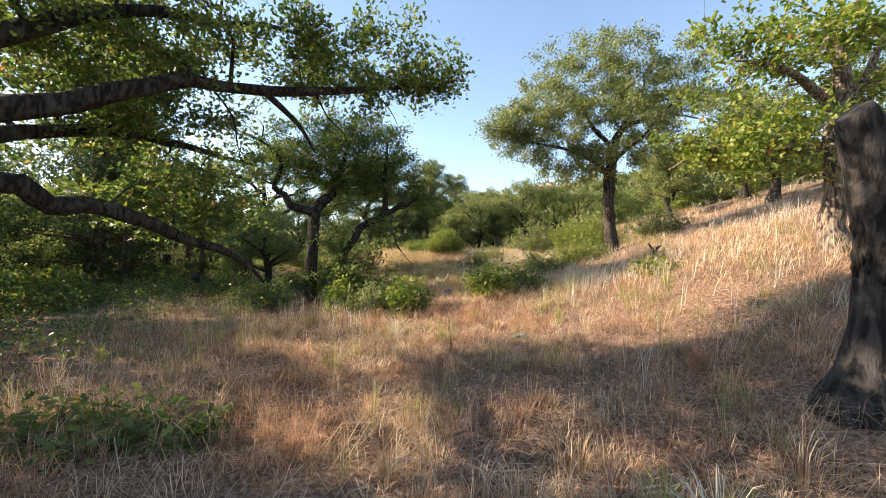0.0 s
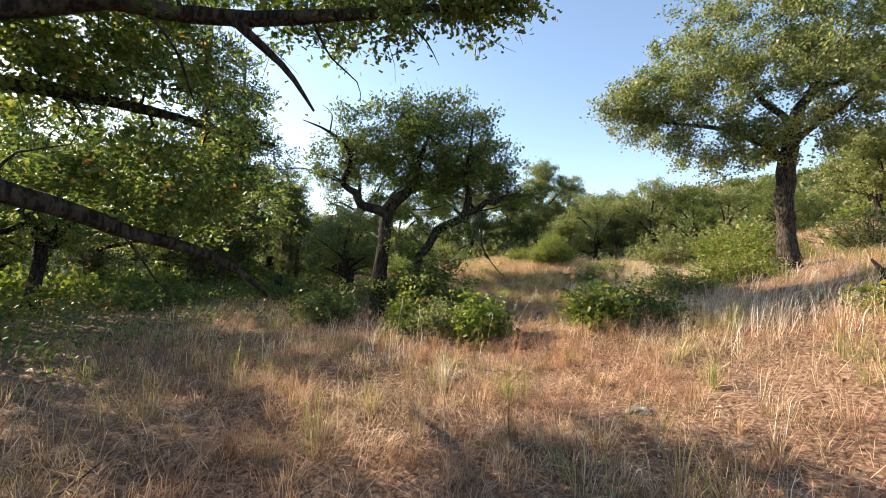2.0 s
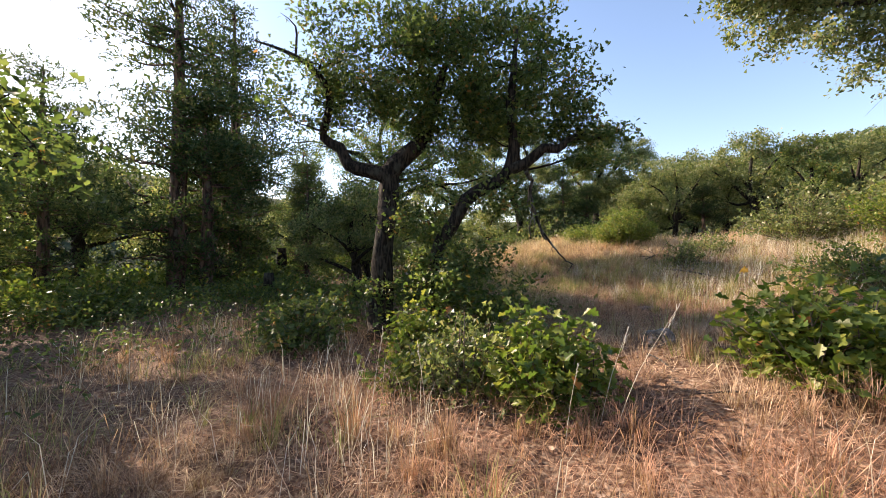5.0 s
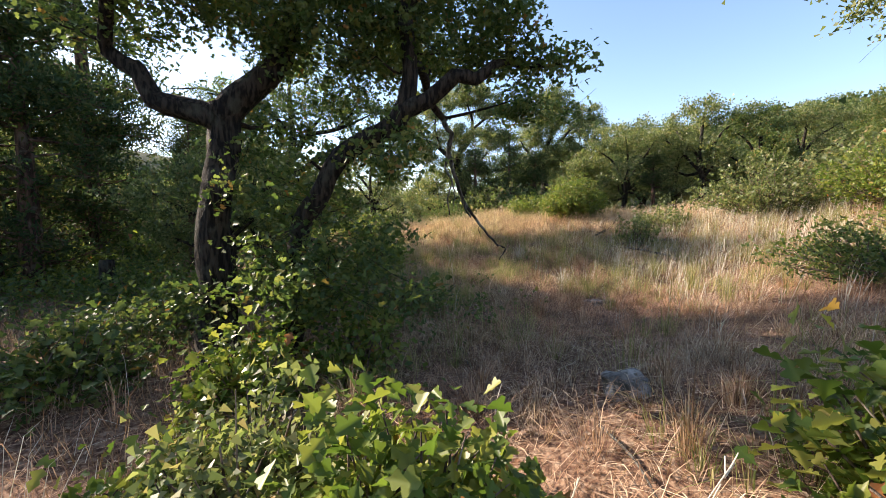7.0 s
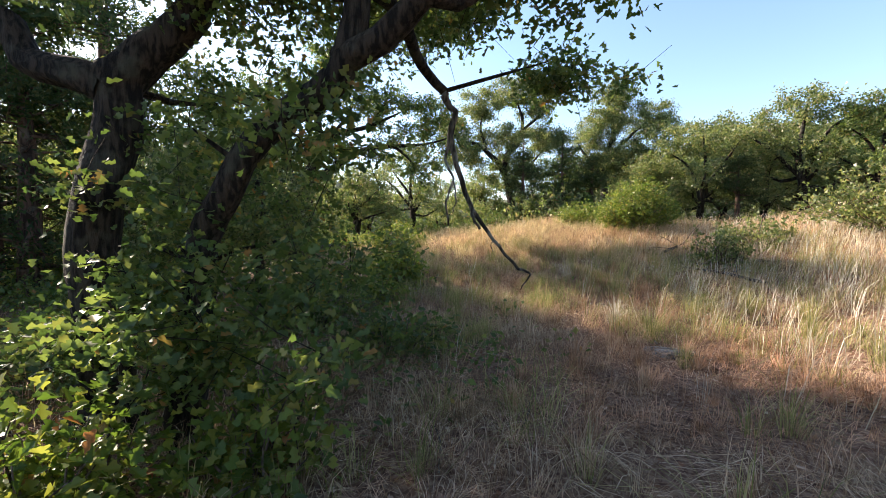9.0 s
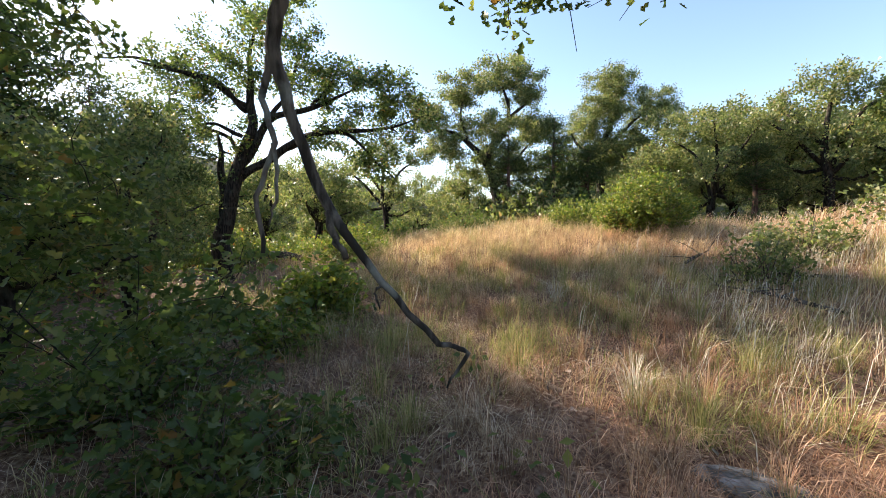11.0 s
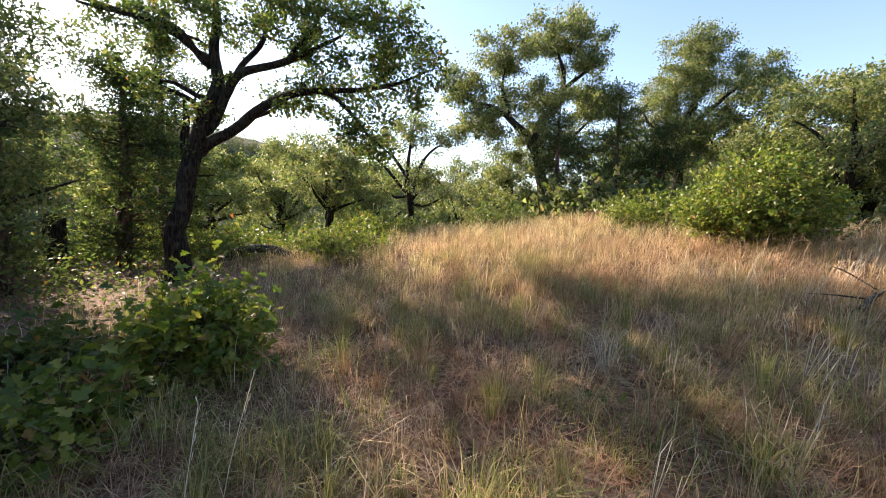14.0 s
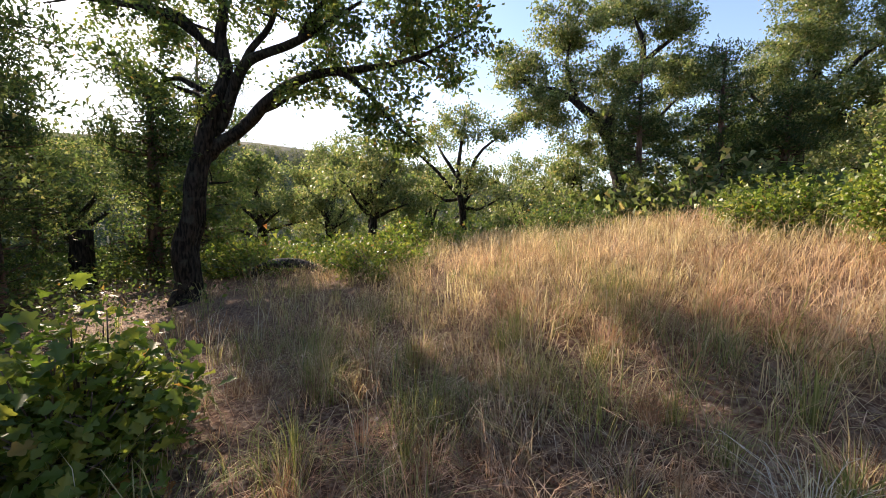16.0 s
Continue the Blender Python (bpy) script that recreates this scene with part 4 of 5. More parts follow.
    for k in range(84):
        x, y = rng.uniform(-21, -10) - (9 if k % 3 == 2 else 0), rng.uniform(0, 28)
        if (x + 10.2) ** 2 + (y - 17.7) ** 2 < 3 or x > -14.2 and abs(y - 16.4) < 1.6:
            continue
        put(kinds[0 if k % 3 else 2], x, y, rng.uniform(0, 360), rng.uniform(0.4, 0.9))
    for k in range(56):
        x, y = rng.uniform(3, 26), rng.uniform(24, 46)
        if y < 33 and x < 11:
            continue
        put(kinds[0 if k % 5 == 0 else 1], x, y, rng.uniform(0, 360), rng.uniform(0.6, 1.25))
    for k in range(26):
        x, y = rng.uniform(-14, 2), rng.uniform(25.5, 34)
        put(kinds[k % 3], x, y, rng.uniform(0, 360), rng.uniform(0.7, 1.3))


shrubs()


# ---- snag, stubs, log, rocks ----
def snag():
    x, y = 2.95, 3.35
    z = ground_at(x, y)
    top = rooted("dead_tree_trunk", x, y)
    tagged(top, "weathered broken dead trunk with patches of bark", "dead tree")
    rng = np.random.default_rng(8)
    t = Tubes()
    t.add(spline([(-0.04, 0.04, -0.25, 0.34), (0.0, 0.03, 0.05, 0.26), (0.10, 0.03, 0.35, 0.185), (0.17, 0.02, 0.9, 0.16), (0.15, 0.0, 1.3, 0.15), (0.05, -0.05, 1.8, 0.15), (-0.06, -0.1, 2.2, 0.14), (-0.10, -0.11, 2.28, 0.11)], 0.06), 22, 0.09, rng)
    me = t.mesh("trunk", M_CHAR)
    thing("trunk", me, top)
    for k in range(46):
        t = Tubes()
        h = rng.uniform(0.9, 2.05)
        a = rng.uniform(0, 6.28)
        c = np.array([0.16 - 0.1 * max(0, h - 1.2), 0.0 - 0.06 * max(0, h - 1.2), h]) + np.array([math.cos(a), math.sin(a), 0]) * 0.155
        t.add(np.vstack([[*(c - [0, 0, 0.05]), 0.006], [*c, 0.022], [*(c + [0, 0, 0.055]), 0.008]]), 5, 0.2, rng)
        thing("bark_plate", t.mesh("bark_plate", M_BARK), top, "" if k else "rough dark bark plate left on bare wood")


def stub(x, y, tall, r, label):
    top = rooted("tree_stump", x, y)
    tagged(top, label, "stump")
    rng = np.random.default_rng(int(tall * 100))
    t = Tubes()
    t.add(spline([(0, 0, -0.2, r * 1.5), (0, 0, 0.15, r * 1.1), (0.02, 0, tall * 0.6, r), (0.0, 0.02, tall, r * 0.9)], 0.08), 14, 0.1, rng)
    thing("trunk", t.mesh("trunk", M_BARK), top)


def rock(x, y, w, d, h, seed, label, mat, name="rock", sink=0.3, fine=4):
    bm = bmesh.new()
    bmesh.ops.create_icosphere(bm, subdivisions=fine, radius=1)
    for v in bm.verts:
        n = perlin(v.co * 1.3 + Vector((seed, 0, 0))) * 0.35 + perlin(v.co * 3.5 + Vector((0, seed, 0))) * 0.12
        v.co = v.co * (1 + n)
        v.co.x, v.co.y, v.co.z = v.co.x * w, v.co.y * d, max(v.co.z, -0.6) * h
    me = bpy.data.meshes.new(name)
    bm.to_mesh(me)
    bm.free()
    me.materials.append(mat)
    ob = new(name, me)
    ob.location = (x, y, ground_at(x, y) + h * (1 - sink) * 0.5)
    tagged(ob, label, "rock")


snag()
stub(-13.3, 16.63, 1.2, 0.19, "dark broken stump in the woods' undergrowth")
stub(-8.9, 12.4, 0.75, 0.12, "short dark broken stump below oaks")
rock(-0.60, 10.85, 0.17, 0.12, 0.13, 3, "grey lichen-spotted rock in dry grass", M_ROCK)
rock(-0.68, 14.6, 0.30, 0.16, 0.05, 7, "flat pale stone sunk in dry grass", M_ROCK)
rock(0.74, 6.55, 0.11, 0.08, 0.045, 5, "pale grey stone among dry grass", M_ROCK)
rock(-5.35, 15.2, 0.10, 0.07, 0.06, 9, "small pale stone below a shrub", M_ROCK)


def fallen_wood():
    top = rooted("fallen_log", -10.6, 19.6)
    tagged(top, "arched dead log at the edge of the grass", "log")
    t = Tubes()
    rng = np.random.default_rng(4)
    t.add(spline([(-0.8, -0.5, -0.05, 0.10), (-0.3, -0.2, 0.22, 0.10), (0.3, 0.2, 0.24, 0.09), (0.8, 0.55, 0.0, 0.07)], 0.1), 10, 0.08, rng)
    thing("log", t.mesh("log", M_DEAD), top)
    for x, y, turn, size in ((0.6, 19.4, 20, 1.0), (0.1, 18.6, 140, 0.8), (-0.6, 20.3, 70, 0.7)):
        top = rooted("fallen_branch", x, y)
        tagged(top, "grey fallen branch with twigs in grass", "branch", "fallen branches")
        t = Tubes()
        c, s = math.cos(radians(turn)), math.sin(radians(turn))
        main = spline([(-c * size, -s * size, 0.04, 0.03), (0, 0, 0.14, 0.025), (c * size, s * size, 0.16, 0.008)], 0.1)
        t.add(main, 7, 0.1, rng)
        thing("branch", t.mesh("branch", M_DEAD), top)
        for _ in range(6):
            p = main[rng.integers(2, len(main) - 1), :3]
            q = p + rng.normal(0, 0.25, 3) + np.array([0, 0, 0.15])
            t = Tubes()
            t.add(np.vstack([[*p, 0.010], [*((p + q) / 2 + rng.normal(0, 0.03, 3)), 0.007], [*q, 0.003]]), 4)
            thing("twig", t.mesh("twig", M_DEAD), top)
    for k in range(22):
        y = rng.uniform(1.5, 17.5)
        x = float(np.interp(y, [0, 3, 4, 6, 8.5, 11, 14, 16.5], [0, 0.3, 0.0, -0.8, -0.75, -1.2, -1.5, -2.6])) + rng.normal(0, 1.3)
        top = rooted("fallen_stick", x, y)
        tagged(top, "thin grey fallen stick lying in dry grass", "stick", "fallen sticks")
        t = Tubes()
        d = rng.normal(0, 1, 2)
        d *= rng.uniform(0.15, 0.4) / np.linalg.norm(d)
        t.add(spline([(-d[0], -d[1], 0.03, 0.008), (0.03, 0.02, 0.05, 0.007), (d[0], d[1], 0.04, 0.003)], 0.1), 6, 0.1, rng)
        thing("stick", t.mesh("stick", M_DEAD), top)
    top = rooted("broken_branch", 4.6, 10.8)
    tagged(top, "dark forked broken branch standing in grass", "branch")
    t = Tubes()
    t.add(spline([(0, 0, -0.1, 0.05), (0.02, 0, 0.2, 0.045), (-0.12, 0, 0.42, 0.02)], 0.06), 7, 0.1, rng)
    t.add(spline([(0.02, 0, 0.15, 0.04), (0.10, 0, 0.3, 0.03), (0.22, 0.02, 0.36, 0.012)], 0.06), 7, 0.1, rng)
    thing("branch", t.mesh("branch", M_BARK), top)
    for x, y, dx, dy, tall in ((-0.95, 8.75, 0.42, 0.12, 0.95), (-1.05, 8.9, 0.2, 0.1, 0.75), (-1.25, 8.6, 0.1, -0.05, 0.6), (-2.2, 8.3, -0.12, 0.05, 0.7), (-2.6, 8.1, 0.06, 0.1, 0.8), (-3.3, 15.0, -0.2, 0.2, 0.8), (-3.6, 15.3, 0.15, 0.1, 0.85)):
        top = rooted("dry_stalk", x, y)
        tagged(top, "single tall pale dry weed stalk", "stalk", "dry stalks")
        t = Tubes()
        t.add(spline([(0, 0, -0.02, 0.0024), (dx * 0.4, dy * 0.4, tall * 0.5, 0.002), (dx, dy, tall, 0.0012)], 0.15), 5)
        thing("stem", t.mesh("stem", M_STRAW), top)
        t = Tubes()
        for _ in range(9):
            f = rng.uniform(0.75, 1.0)
            p = np.array([dx * f, dy * f, tall * f])
            q = p + rng.normal(0, 0.008, 3) + np.array([dx, dy, tall]) * 0.04
            t.add(np.vstack([[*p, 0.0012], [*((p + q) / 2), 0.0018], [*q, 0.0006]]), 4)
        tagged(thing("seed_head", t.mesh("seed_head", M_STRAW), top), kind="stuff")


fallen_wood()


# ---- grass ----
def curled(name, at, tall, lean, width, rng, mat, label, flat=False):
    """Fine blades of seven corners that rise, bend over and hang."""
    n = len(at)
    a = np.arctan2(lean[:, 1], lean[:, 0]) + np.pi / 2 + rng.normal(0, 0.5, n)
    side = np.stack([np.cos(a), np.sin(a), np.zeros(n)], 1)
    w, t = width[:, None], tall[:, None]
    up = np.array([[0, 0, 1.0]])
    droop = np.linalg.norm(lean, axis=1)[:, None]
    p1 = at + t * (up * 0.55 + lean * 0.25)
    p2 = p1 + t * (up * np.maximum(0.35 - 0.3 * droop, -0.1) + lean * 0.45)
    p3 = p2 + t * (up * np.maximum(0.25 - 0.5 * droop, -0.35) + lean * 0.5)
    v = np.stack([at - side * w, at + side * w, p1 - side * w, p1 + side * w, p2 - side * w * 0.7, p2 + side * w * 0.7, p3], 1)
    v[:, :, 2] = np.maximum(v[:, :, 2], -0.02 if flat else height(v[:, :, 0], v[:, :, 1]) - 0.01)
    loops = (np.arange(n)[:, None] * 7 + np.array([[0, 1, 3, 2, 2, 3, 5, 4, 4, 5, 6]])).ravel()
    starts = (np.arange(n)[:, None] * 11 + np.array([[0, 4, 8]])).ravel()
    ob = new(name, mesh_from(name, v.reshape(-1, 3), loops, starts, mat))
    return tagged(ob, label, "grass", kind="stuff")


def blades(name, at, tall, lean, width, rng, mat, label):
    """Curved tapering blades, each of five corners, that rise from the places given."""
    n = len(at)
    a = rng.uniform(0, 2 * np.pi, n)
    side = np.stack([np.cos(a), np.sin(a), np.zeros(n)], 1)
    tall, width = tall[:, None], width[:, None]
    up = np.array([[0, 0, 1.0]])
    p1 = at + up * tall * 0.6 + lean * tall * 0.3
    p2 = at + up * tall * (1 - 0.35 * np.linalg.norm(lean, axis=1)[:, None]) + lean * tall
    v = np.stack([at - side * width, at + side * width, p1 - side * width * 0.7, p1 + side * width * 0.7, p2], 1).reshape(-1, 3)
    k = np.arange(n)[:, None] * 5
    loops = (k + np.array([[0, 1, 3, 2, 2, 3, 4]])).ravel()
    starts = (np.arange(n)[:, None] * 7 + np.array([[0, 4]])).ravel()
    ob = new(name, mesh_from(name, v, loops, starts, mat))
    return tagged(ob, label, "grass", kind="stuff")


def laid(name, x, y, rng, mat, label):
    """Broken stalks that lie on the ground, combed one way in each patch."""
    n = len(x)
    a = 7 * field(x, y, 33, 1.6) + rng.normal(0, 0.7, n)
    way = np.stack([np.cos(a), np.sin(a)], 1) * rng.uniform(0.06, 0.24, (n, 1))
    side = np.stack([-np.sin(a), np.cos(a)], 1) * rng.uniform(0.0014, 0.003, (n, 1))
    p = np.stack([x, y], 1)
    flat = np.stack([p - side, p + side, p + way * 0.5 - side, p + way * 0.5 + side, p + way], 1)
    lift = np.stack([np.zeros(n)] * 2 + [rng.uniform(0.01, 0.06, n)] * 2 + [rng.uniform(0.0, 0.05, n)], 1) + 0.012
    v = np.concatenate([flat, (height(flat[..., 0], flat[..., 1]) + lift)[..., None]], -1).reshape(-1, 3)
    loops = (np.arange(n)[:, None] * 5 + np.array([[0, 1, 3, 2, 2, 3, 4]])).ravel()
    starts = (np.arange(n)[:, None] * 7 + np.array([[0, 4]])).ravel()
    return tagged(new(name, mesh_from(name, v, loops, starts, mat)), label, "straw", kind="stuff")


def field(x, y, seed, scale):
    """A smooth patchy number from 0 to 1 by place."""
    r = np.random.default_rng(seed)
    out = 0
    for k in range(6):
        ang, f, ph = r.uniform(0, 6.28), scale * r.uniform(0.6, 2.0), r.uniform(0, 6.28, 2)
        out = out + np.sin(f * (x * math.cos(ang) + y * math.sin(ang)) + ph[0])
    return 0.5 + out / 7


def line_x(y):
    """The line walked."""
    return np.interp(y, [-2, 0, 3, 4, 6, 8.5, 11, 14, 16.5], [0, 0, 0.3, 0.0, -0.8, -0.75, -1.2, -1.5, -2.6])


def scatter(n, rng, x0, x1, y0, y1, keep):
    x, y = rng.uniform(x0, x1, n), rng.uniform(y0, y1, n)
    ok = rng.uniform(0, 1, n) < keep(x, y)
    return x[ok], y[ok]


def tufts(x, y, per, spread, rng):
    k = rng.integers(max(1, per // 2), per * 2, len(x))
    cx, cy = np.repeat(x, k), np.repeat(y, k)
    d = rng.normal(0, 1, (len(cx), 2))
    size = np.repeat(rng.uniform(0.6, 1.5, len(x)), k)
    px, py = cx + d[:, 0] * spread * size, cy + d[:, 1] * spread * size
    lean = np.stack([d[:, 0], d[:, 1], np.zeros(len(px))], 1) * 0.28 + rng.normal(0, 0.16, (len(px), 3)) * np.array([1, 1, 0])
    return np.stack([px, py, height(px, py) - 0.015], 1), lean, size


def shaded_wood(x, y):
    """How far a place lies in the woods, where little grass grows."""
    return smooth(-x - 0.12 * (y - 8), 4.5, 9) * (1 - smooth(y, 15, 18) * smooth(x, -12, -9))


def near(x, y, reach):
    return np.exp(-((x - line_x(y)) / reach) ** 2)


WIND = np.array([0.32, -0.08, 0.0])


def grass():
    rng = np.random.default_rng(77)
    # matted short grass close to the walk
    x, y = scatter(11000, rng, -7, 6, -0.5, 20, lambda x, y: (0.12 + 0.8 * near(x, y, 2.6)) * (0.06 + 1.0 * smooth(field(x, y, 1, 3.6), 0.36, 0.72)) * (1 - 0.8 * shaded_wood(x, y)))
    at, lean, size = tufts(x, y, 14, 0.11, rng)
    comb = np.stack([np.cos(9 * field(at[:, 0], at[:, 1], 12, 2.2)), np.sin(9 * field(at[:, 0], at[:, 1], 12, 2.2)), np.zeros(len(at))], 1)
    curled("matted_grass", at, rng.uniform(0.08, 0.24, len(at)) * size, lean * 2.2 + comb * 0.8, rng.uniform(0.0012, 0.0026, len(at)), rng, M_GRASS, "matted dry pinkish-tan grass on reddish soil")
    # bunches
    x, y = scatter(5200, rng, -8, 8, 0, 22, lambda x, y: (0.2 + 0.7 * near(x, y, 4)) * (0.1 + smooth(field(x, y, 3, 3.0), 0.35, 0.75)) * (1 - 0.9 * shaded_wood(x, y)))
    at, lean, size = tufts(x, y, 31, 0.045, rng)
    curled("bunch_grass", at, rng.uniform(0.14, 0.36, len(at)) * size, lean * 2.6, rng.uniform(0.001, 0.0022, len(at)), rng, M_GRASS, "bunches of dry tan grass bent outwards")
    # longer grass on the meadow
    x, y = scatter(15500, rng, -13, 12, 1, 27, lambda x, y: (0.12 + 0.9 * smooth(field(x, y, 2, 0.9), 0.3, 0.75)) * (1 - 0.93 * shaded_wood(x, y)) * (1 - 0.85 * near(x, y, 1.7) * (1 - smooth(y, 13, 15.5))) * (1 - 0.55 * smooth(y, 13.5, 15) * (1 - smooth(y, 19, 21))))
    at, lean, size = tufts(x, y, 11, 0.10, rng)
    far = 1 + 0.08 * np.maximum(0, np.abs(at[:, 0] - line_x(at[:, 1])) - 2)
    blades("meadow_grass", at, rng.uniform(0.16, 0.42, len(at)) * size, lean * 1.9 + WIND, rng.uniform(0.0014, 0.003, len(at)) * far, rng, M_GRASS, "long dry tan meadow grass with fine seed heads")
    # greener tufts
    x, y = scatter(5200, rng, -9, 7, 2, 24, lambda x, y: np.clip(0.45 * smooth(field(x, y, 4, 2.2), 0.5, 0.85) + 0.45 * smooth(y, 13.5, 15.5) * smooth(field(x, y, 14, 2.0), 0.3, 0.8), 0, 1) * (1 - 0.4 * shaded_wood(x, y)) * (1 - 0.6 * smooth(y, 20, 22)))
    at, lean, size = tufts(x, y, 20, 0.045, rng)
    curled("green_grass", at, rng.uniform(0.16, 0.42, len(at)) * size, lean * 1.6, rng.uniform(0.0014, 0.003, len(at)), rng, M_FRESH, "tufts of yellow-green grass among dry grass")
    x, y = scatter(3700, rng, -10, 4, 15.2, 20.5, lambda x, y: (0.04 + 0.66 * smooth(field(x, y, 21, 3.6), 0.5, 0.8)) * (1 - 0.9 * shaded_wood(x, y)) * smooth(x, -8, -5))
    at, lean, size = tufts(x, y, 15, 0.05, rng)
    curled("long_green_grass", at, rng.uniform(0.18, 0.42, len(at)) * size, lean * 1.6 + WIND, rng.uniform(0.0013, 0.0028, len(at)), rng, M_FRESH, "long yellow-green grass in loose tufts")
    x, y = scatter(5600, rng, -11, 5, 17.5, 24.5, lambda x, y: np.exp(-((x + 4) ** 2 / 26 + (y - 21.5) ** 2 / 6)))
    at, lean, size = tufts(x, y, 12, 0.09, rng)
    curled("golden_grass", at, rng.uniform(0.18, 0.42, len(at)) * size, lean * 1.9 + WIND, rng.uniform(0.0016, 0.003, len(at)), rng, M_GOLD, "soft golden grass on the knoll")
    # tall stalks
    x, y = scatter(15000, rng, -8, 14, 3, 26, lambda x, y: np.maximum.reduce([0.12 * field(x, y, 6, 1.2) * (1 - near(x, y, 2.6)), np.exp(-((x - 2.2) ** 2 / 6 + (y - 19.5) ** 2 / 10)), 0.95 * np.exp(-((x - 1.0) ** 2 / 2.2 + (y - 17.5) ** 2 / 3.2)), 0.8 * np.exp(-((x - 2.6) ** 2 / 1.6 + (y - 10) ** 2 / 3)), 0.3 * np.exp(-((x - 0.9) ** 2 / 1.5 + (y - 15.2) ** 2 / 3)),
                     0.3 * np.exp(-((x + 3.0) ** 2 / 2 + (y - 8.0) ** 2 / 0.8)), 0.3 * np.exp(-((x - 6) ** 2 / 12 + (y - 11) ** 2 / 12))]) * (1 - shaded_wood(x, y)))
    at, lean, size = tufts(x, y, 5, 0.07, rng)
    blades("tall_straw", at, rng.uniform(0.32, 0.68, len(at)), lean * 1.1 + WIND * 0.7, rng.uniform(0.0016, 0.0034, len(at)), rng, M_STRAW, "tall pale straw stalks standing in the meadow")
    # undergrowth in the woods
    x, y = scatter(10500, rng, -20, -1.5, 4, 24, lambda x, y: np.clip(shaded_wood(x, y) + 0.7 * np.exp(-((x + 3.2) ** 2 / 1.5 + (y - 13.2) ** 2 / 4)), 0, 1) * (0.2 + field(x, y, 8, 1.2)))
    k = 12
    px, py = np.repeat(x, k) + rng.normal(0, 0.14, len(x) * k), np.repeat(y, k) + rng.normal(0, 0.14, len(x) * k)
    at = np.stack([px, py, height(px, py) + rng.uniform(0.02, 0.30, len(px)) * (1 + 0.8 * smooth(-px, 6, 9))], 1)
    tagged(new("undergrowth", leaves("undergrowth", OVAL, at, rng.uniform(0.05, 0.10, len(at)), rng, M_LEAF, 0.2)), "low green undergrowth in the shade of the woods", "undergrowth", kind="stuff")
    # thatch of straw that lies flat on the soil
    x, y = scatter(60000, rng, -6, 5, 0, 19, lambda x, y: (0.1 + 0.9 * near(x, y, 2.4)) * smooth(field(x, y, 31, 3.2), 0.3, 0.7) * (1 - 0.7 * shaded_wood(x, y)))
    laid("fallen_straw", x, y, rng, M_GRASS, "broken straw lying flat on reddish soil")
    # fallen leaves
    x, y = scatter(15000, rng, -5, 4, 0, 18, lambda x, y: 0.15 + 0.85 * near(x, y, 2.2) * field(x, y, 9, 1.5))
    at = np.stack([x, y, height(x, y) + 0.012], 1)
    tagged(new("fallen_leaves", leaves("fallen_leaves", LOBED, at, rng.uniform(0.025, 0.065, len(at)), rng, M_LITTER, 2.0)), "curled brown fallen oak leaves on soil", "leaf litter", kind="stuff")


def grass_tufts():
    """Single tufts that stand out beside the walk, each a thing of its own."""
    rng = np.random.default_rng(55)
    kinds = []
    for k, (mat, tall, lean, label) in enumerate(((M_FRESH, 0.40, 0.9, "upright tuft of yellow-green grass"), (M_FRESH, 0.30, 1.6, "spreading tuft of yellow-green grass"),
                                                  (M_GRASS, 0.34, 1.2, "bunch of dry tan grass"), (M_GRASS, 0.26, 2.2, "drooping bunch of dry pinkish grass"), (M_STRAW, 0.42, 1.5, "loose tuft of pale straw blades"))):
        n = 84
        d = rng.normal(0, 1, (n, 2))
        at = np.stack([d[:, 0] * 0.035, d[:, 1] * 0.035, np.zeros(n)], 1)
        sl = np.stack([d[:, 0], d[:, 1], np.zeros(n)], 1) * 0.25 * lean + rng.normal(0, 0.12, (n, 3)) * np.array([1, 1, 0])
        ob = curled("grass_tuft", at, rng.uniform(0.5, 1.15, n) * tall, sl, rng.uniform(0.0012, 0.0026, n), rng, mat, label, flat=True)
        ob["kind"] = "thing"
        ob["group"] = "grass tufts"
        kinds.append(ob)
    used = set()
    for k in range(230):
        y = rng.uniform(1.5, 14) if k < 110 else rng.uniform(14, 20)
        x = float(line_x(y)) + rng.normal(0, 2.0)
        if (x + 1.45) ** 2 + (y - 9.5) ** 2 < 0.8 or x < -6:
            continue
        i = int(rng.choice(5, p=(0.06, 0.08, 0.40, 0.44, 0.02) if y < 14 else (0.28, 0.27, 0.22, 0.20, 0.03)))
        m = Matrix.LocRotScale((x, y, ground_at(x, y) - 0.01), Euler((0, 0, rng.uniform(0, 6.28))), Vector((1, 1, 1)) * rng.uniform(0.6, 1.2))
        if i in used:
            copy_thing(kinds[i], m @ Matrix.Diagonal((1 / kinds[i].scale[0],) * 3 + (1,)))
        else:
            kinds[i].matrix_basis = m
            used.add(i)


grass()
grass_tufts()


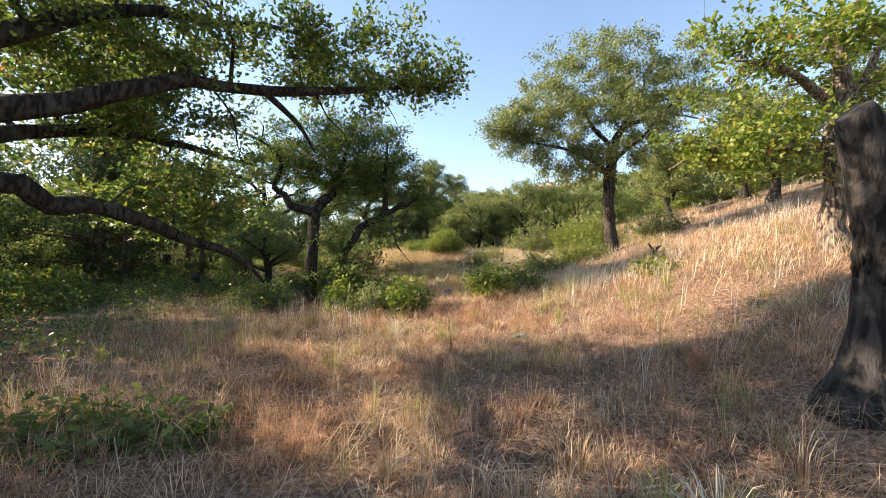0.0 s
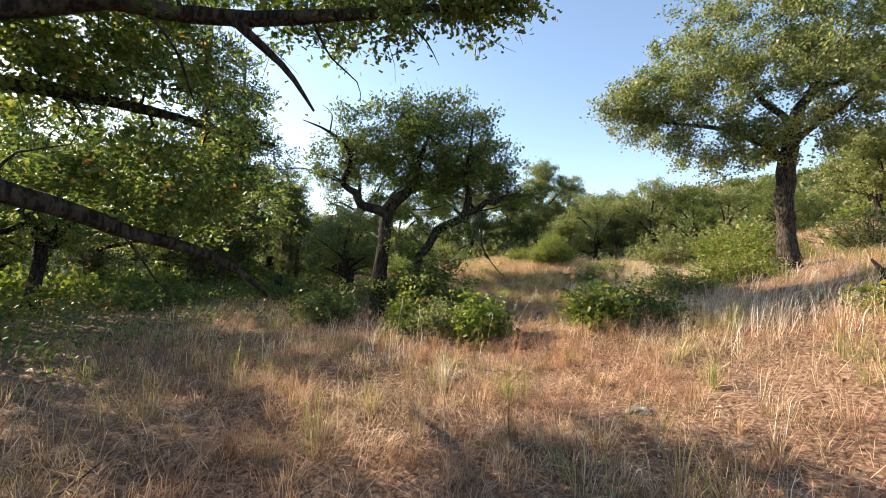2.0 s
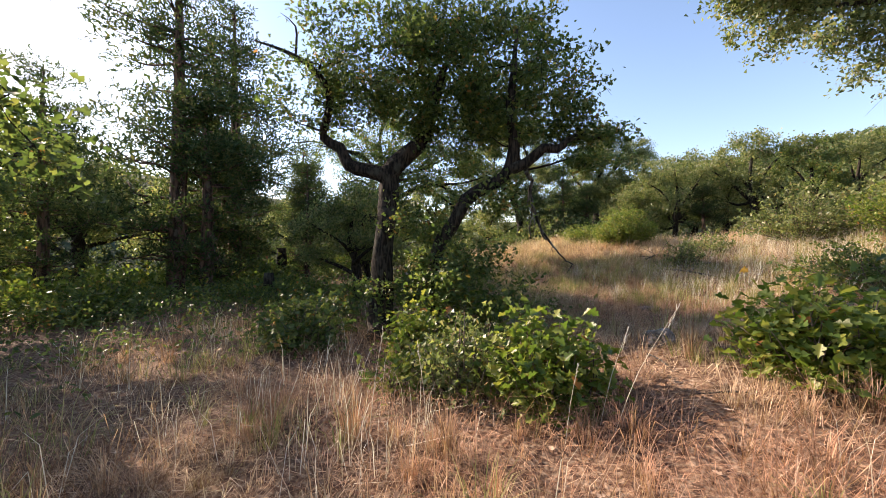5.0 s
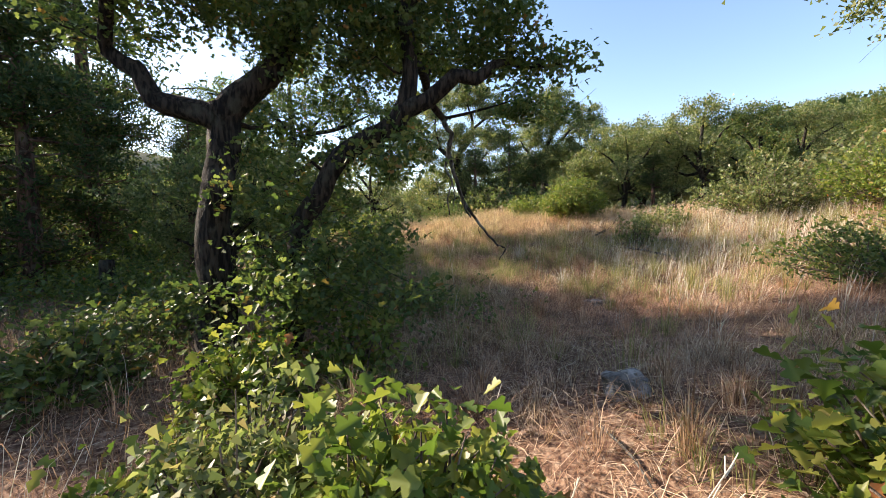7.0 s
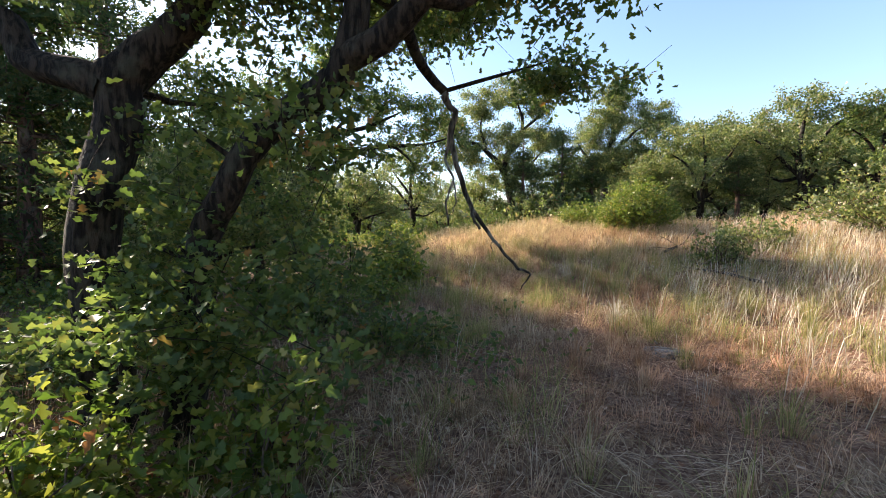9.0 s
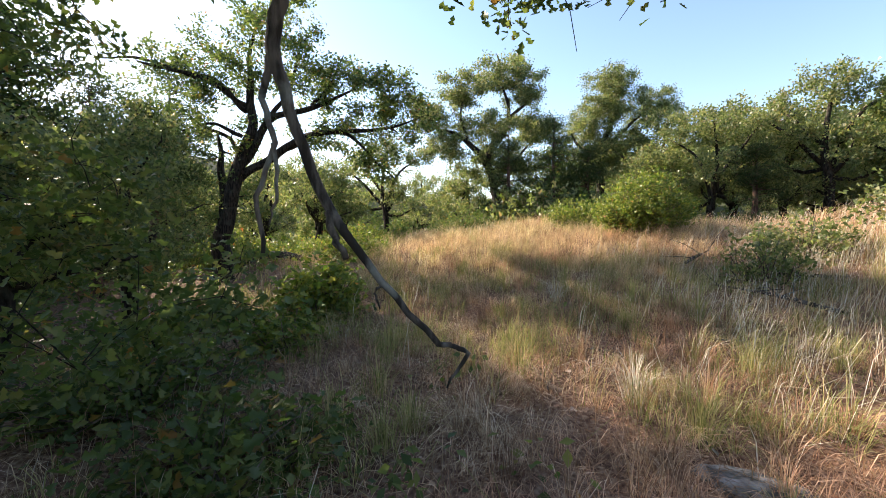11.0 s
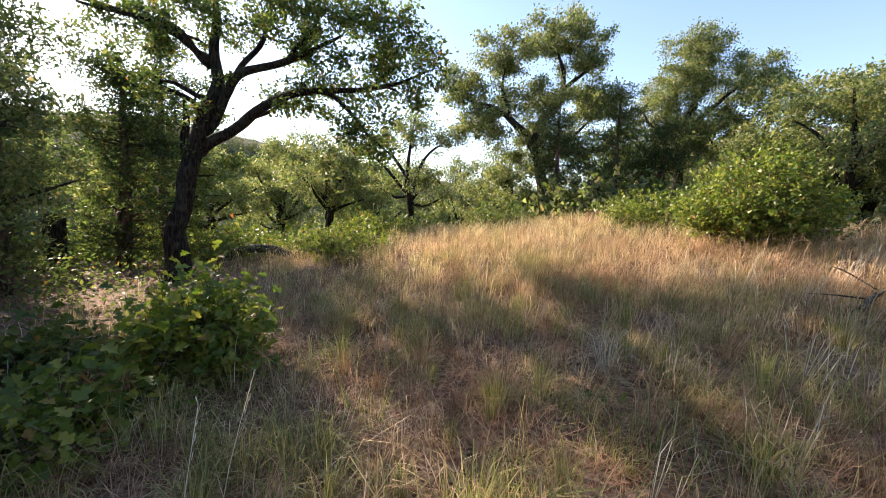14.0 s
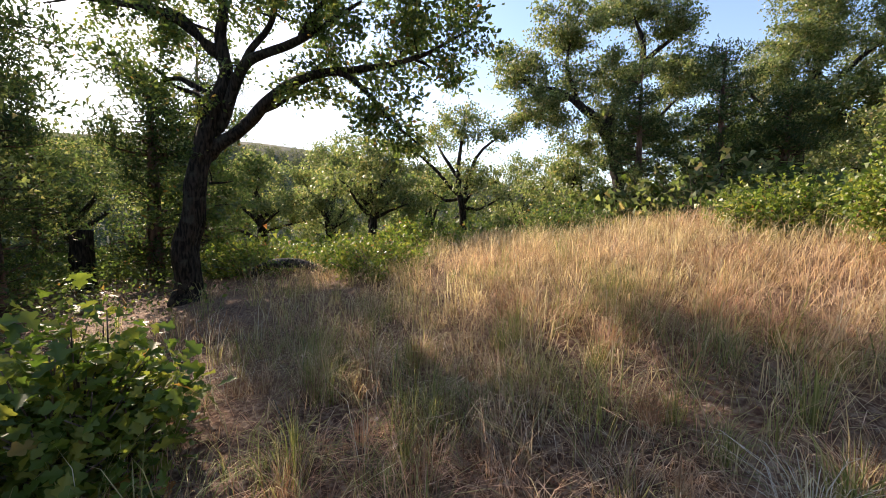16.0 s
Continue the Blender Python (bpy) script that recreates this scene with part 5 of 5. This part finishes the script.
# ---- far woods and rocks ----
def far_woods():
    rng = np.random.default_rng(91)
    n = 1800
    ang = rng.uniform(radians(-60), radians(150), n)
    r = 34 + 300 * rng.uniform(0, 1, n) ** 1.3
    x, y = -r * np.sin(ang), 12 + r * np.cos(ang)
    size = rng.uniform(1.2, 2.6, n)
    k = 34
    d = rng.normal(0, 1, (n, k, 3))
    d /= np.linalg.norm(d, axis=2)[..., None]
    d *= rng.uniform(0.5, 1.0, (n, k, 1))
    at = np.stack([x, y, height(x, y) + size * 0.95], 1)[:, None] + d * size[:, None, None] * np.array([1, 1, 0.85])
    at = at.reshape(-1, 3)
    tagged(new("far_woods", leaves("far_woods", CLUSTER, at, np.repeat(size, k) * rng.uniform(0.35, 0.65, n * k), rng, M_FAR, 0.4)), "scrub oak woods covering the far hillsides", "woods", kind="stuff")
    # the wooded hill across the valley to the west
    n, k = 3000, 13
    ang = rng.uniform(radians(8), radians(100), n)
    r = 45 + 230 * rng.uniform(0, 1, n)
    x, y = -r * np.sin(ang), 12 + r * np.cos(ang)
    size = rng.uniform(1.3, 2.8, n)
    d = rng.normal(0, 0.5, (n, k, 3))
    at = np.stack([x, y, height(x, y) + size * 0.7], 1)[:, None] + d * size[:, None, None] * np.array([1, 1, 0.7])
    tagged(new("valley_woods", leaves("valley_woods", CLUSTER, at.reshape(-1, 3), np.repeat(size, k) * rng.uniform(0.5, 0.9, n * k), rng, M_FAR, 0.4)), "dense oak woods on the hill across the valley", "woods", kind="stuff")
    # scrub that fills the ground under the trees down to the valley
    n, k = 3600, 9
    x, y = rng.uniform(-42, -11, n), rng.uniform(-2, 48, n)
    ok = (x + 0.25 * (y - 17) < -11.5) & ~((x > -14.5) & (np.abs(y - 16.4) < 1.8))
    x, y = x[ok], y[ok]
    n = len(x)
    at = np.stack([x, y, height(x, y) + 0.35], 1)[:, None] + rng.normal(0, 1, (n, k, 3)) * np.array([0.4, 0.4, 0.24])
    tagged(new("scrub", leaves("scrub", CLUSTER, at.reshape(-1, 3), rng.uniform(0.22, 0.42, n * k), rng, M_LEAF_BRIGHT, 0.3)), "low yellow-green scrub below the valley's trees", "scrub", kind="stuff")
    for i in range(40):
        ang = radians(rng.normal(-15, 6))
        r = rng.uniform(84, 108)
        rock(-r * math.sin(ang), 12 + r * math.cos(ang), rng.uniform(1.3, 3.4), rng.uniform(1.3, 3.2), rng.uniform(1.2, 2.6), 20 + i, "weathered pink granite outcrop on the hill", M_GRANITE, "boulder", 0.5, 3)


far_woods()
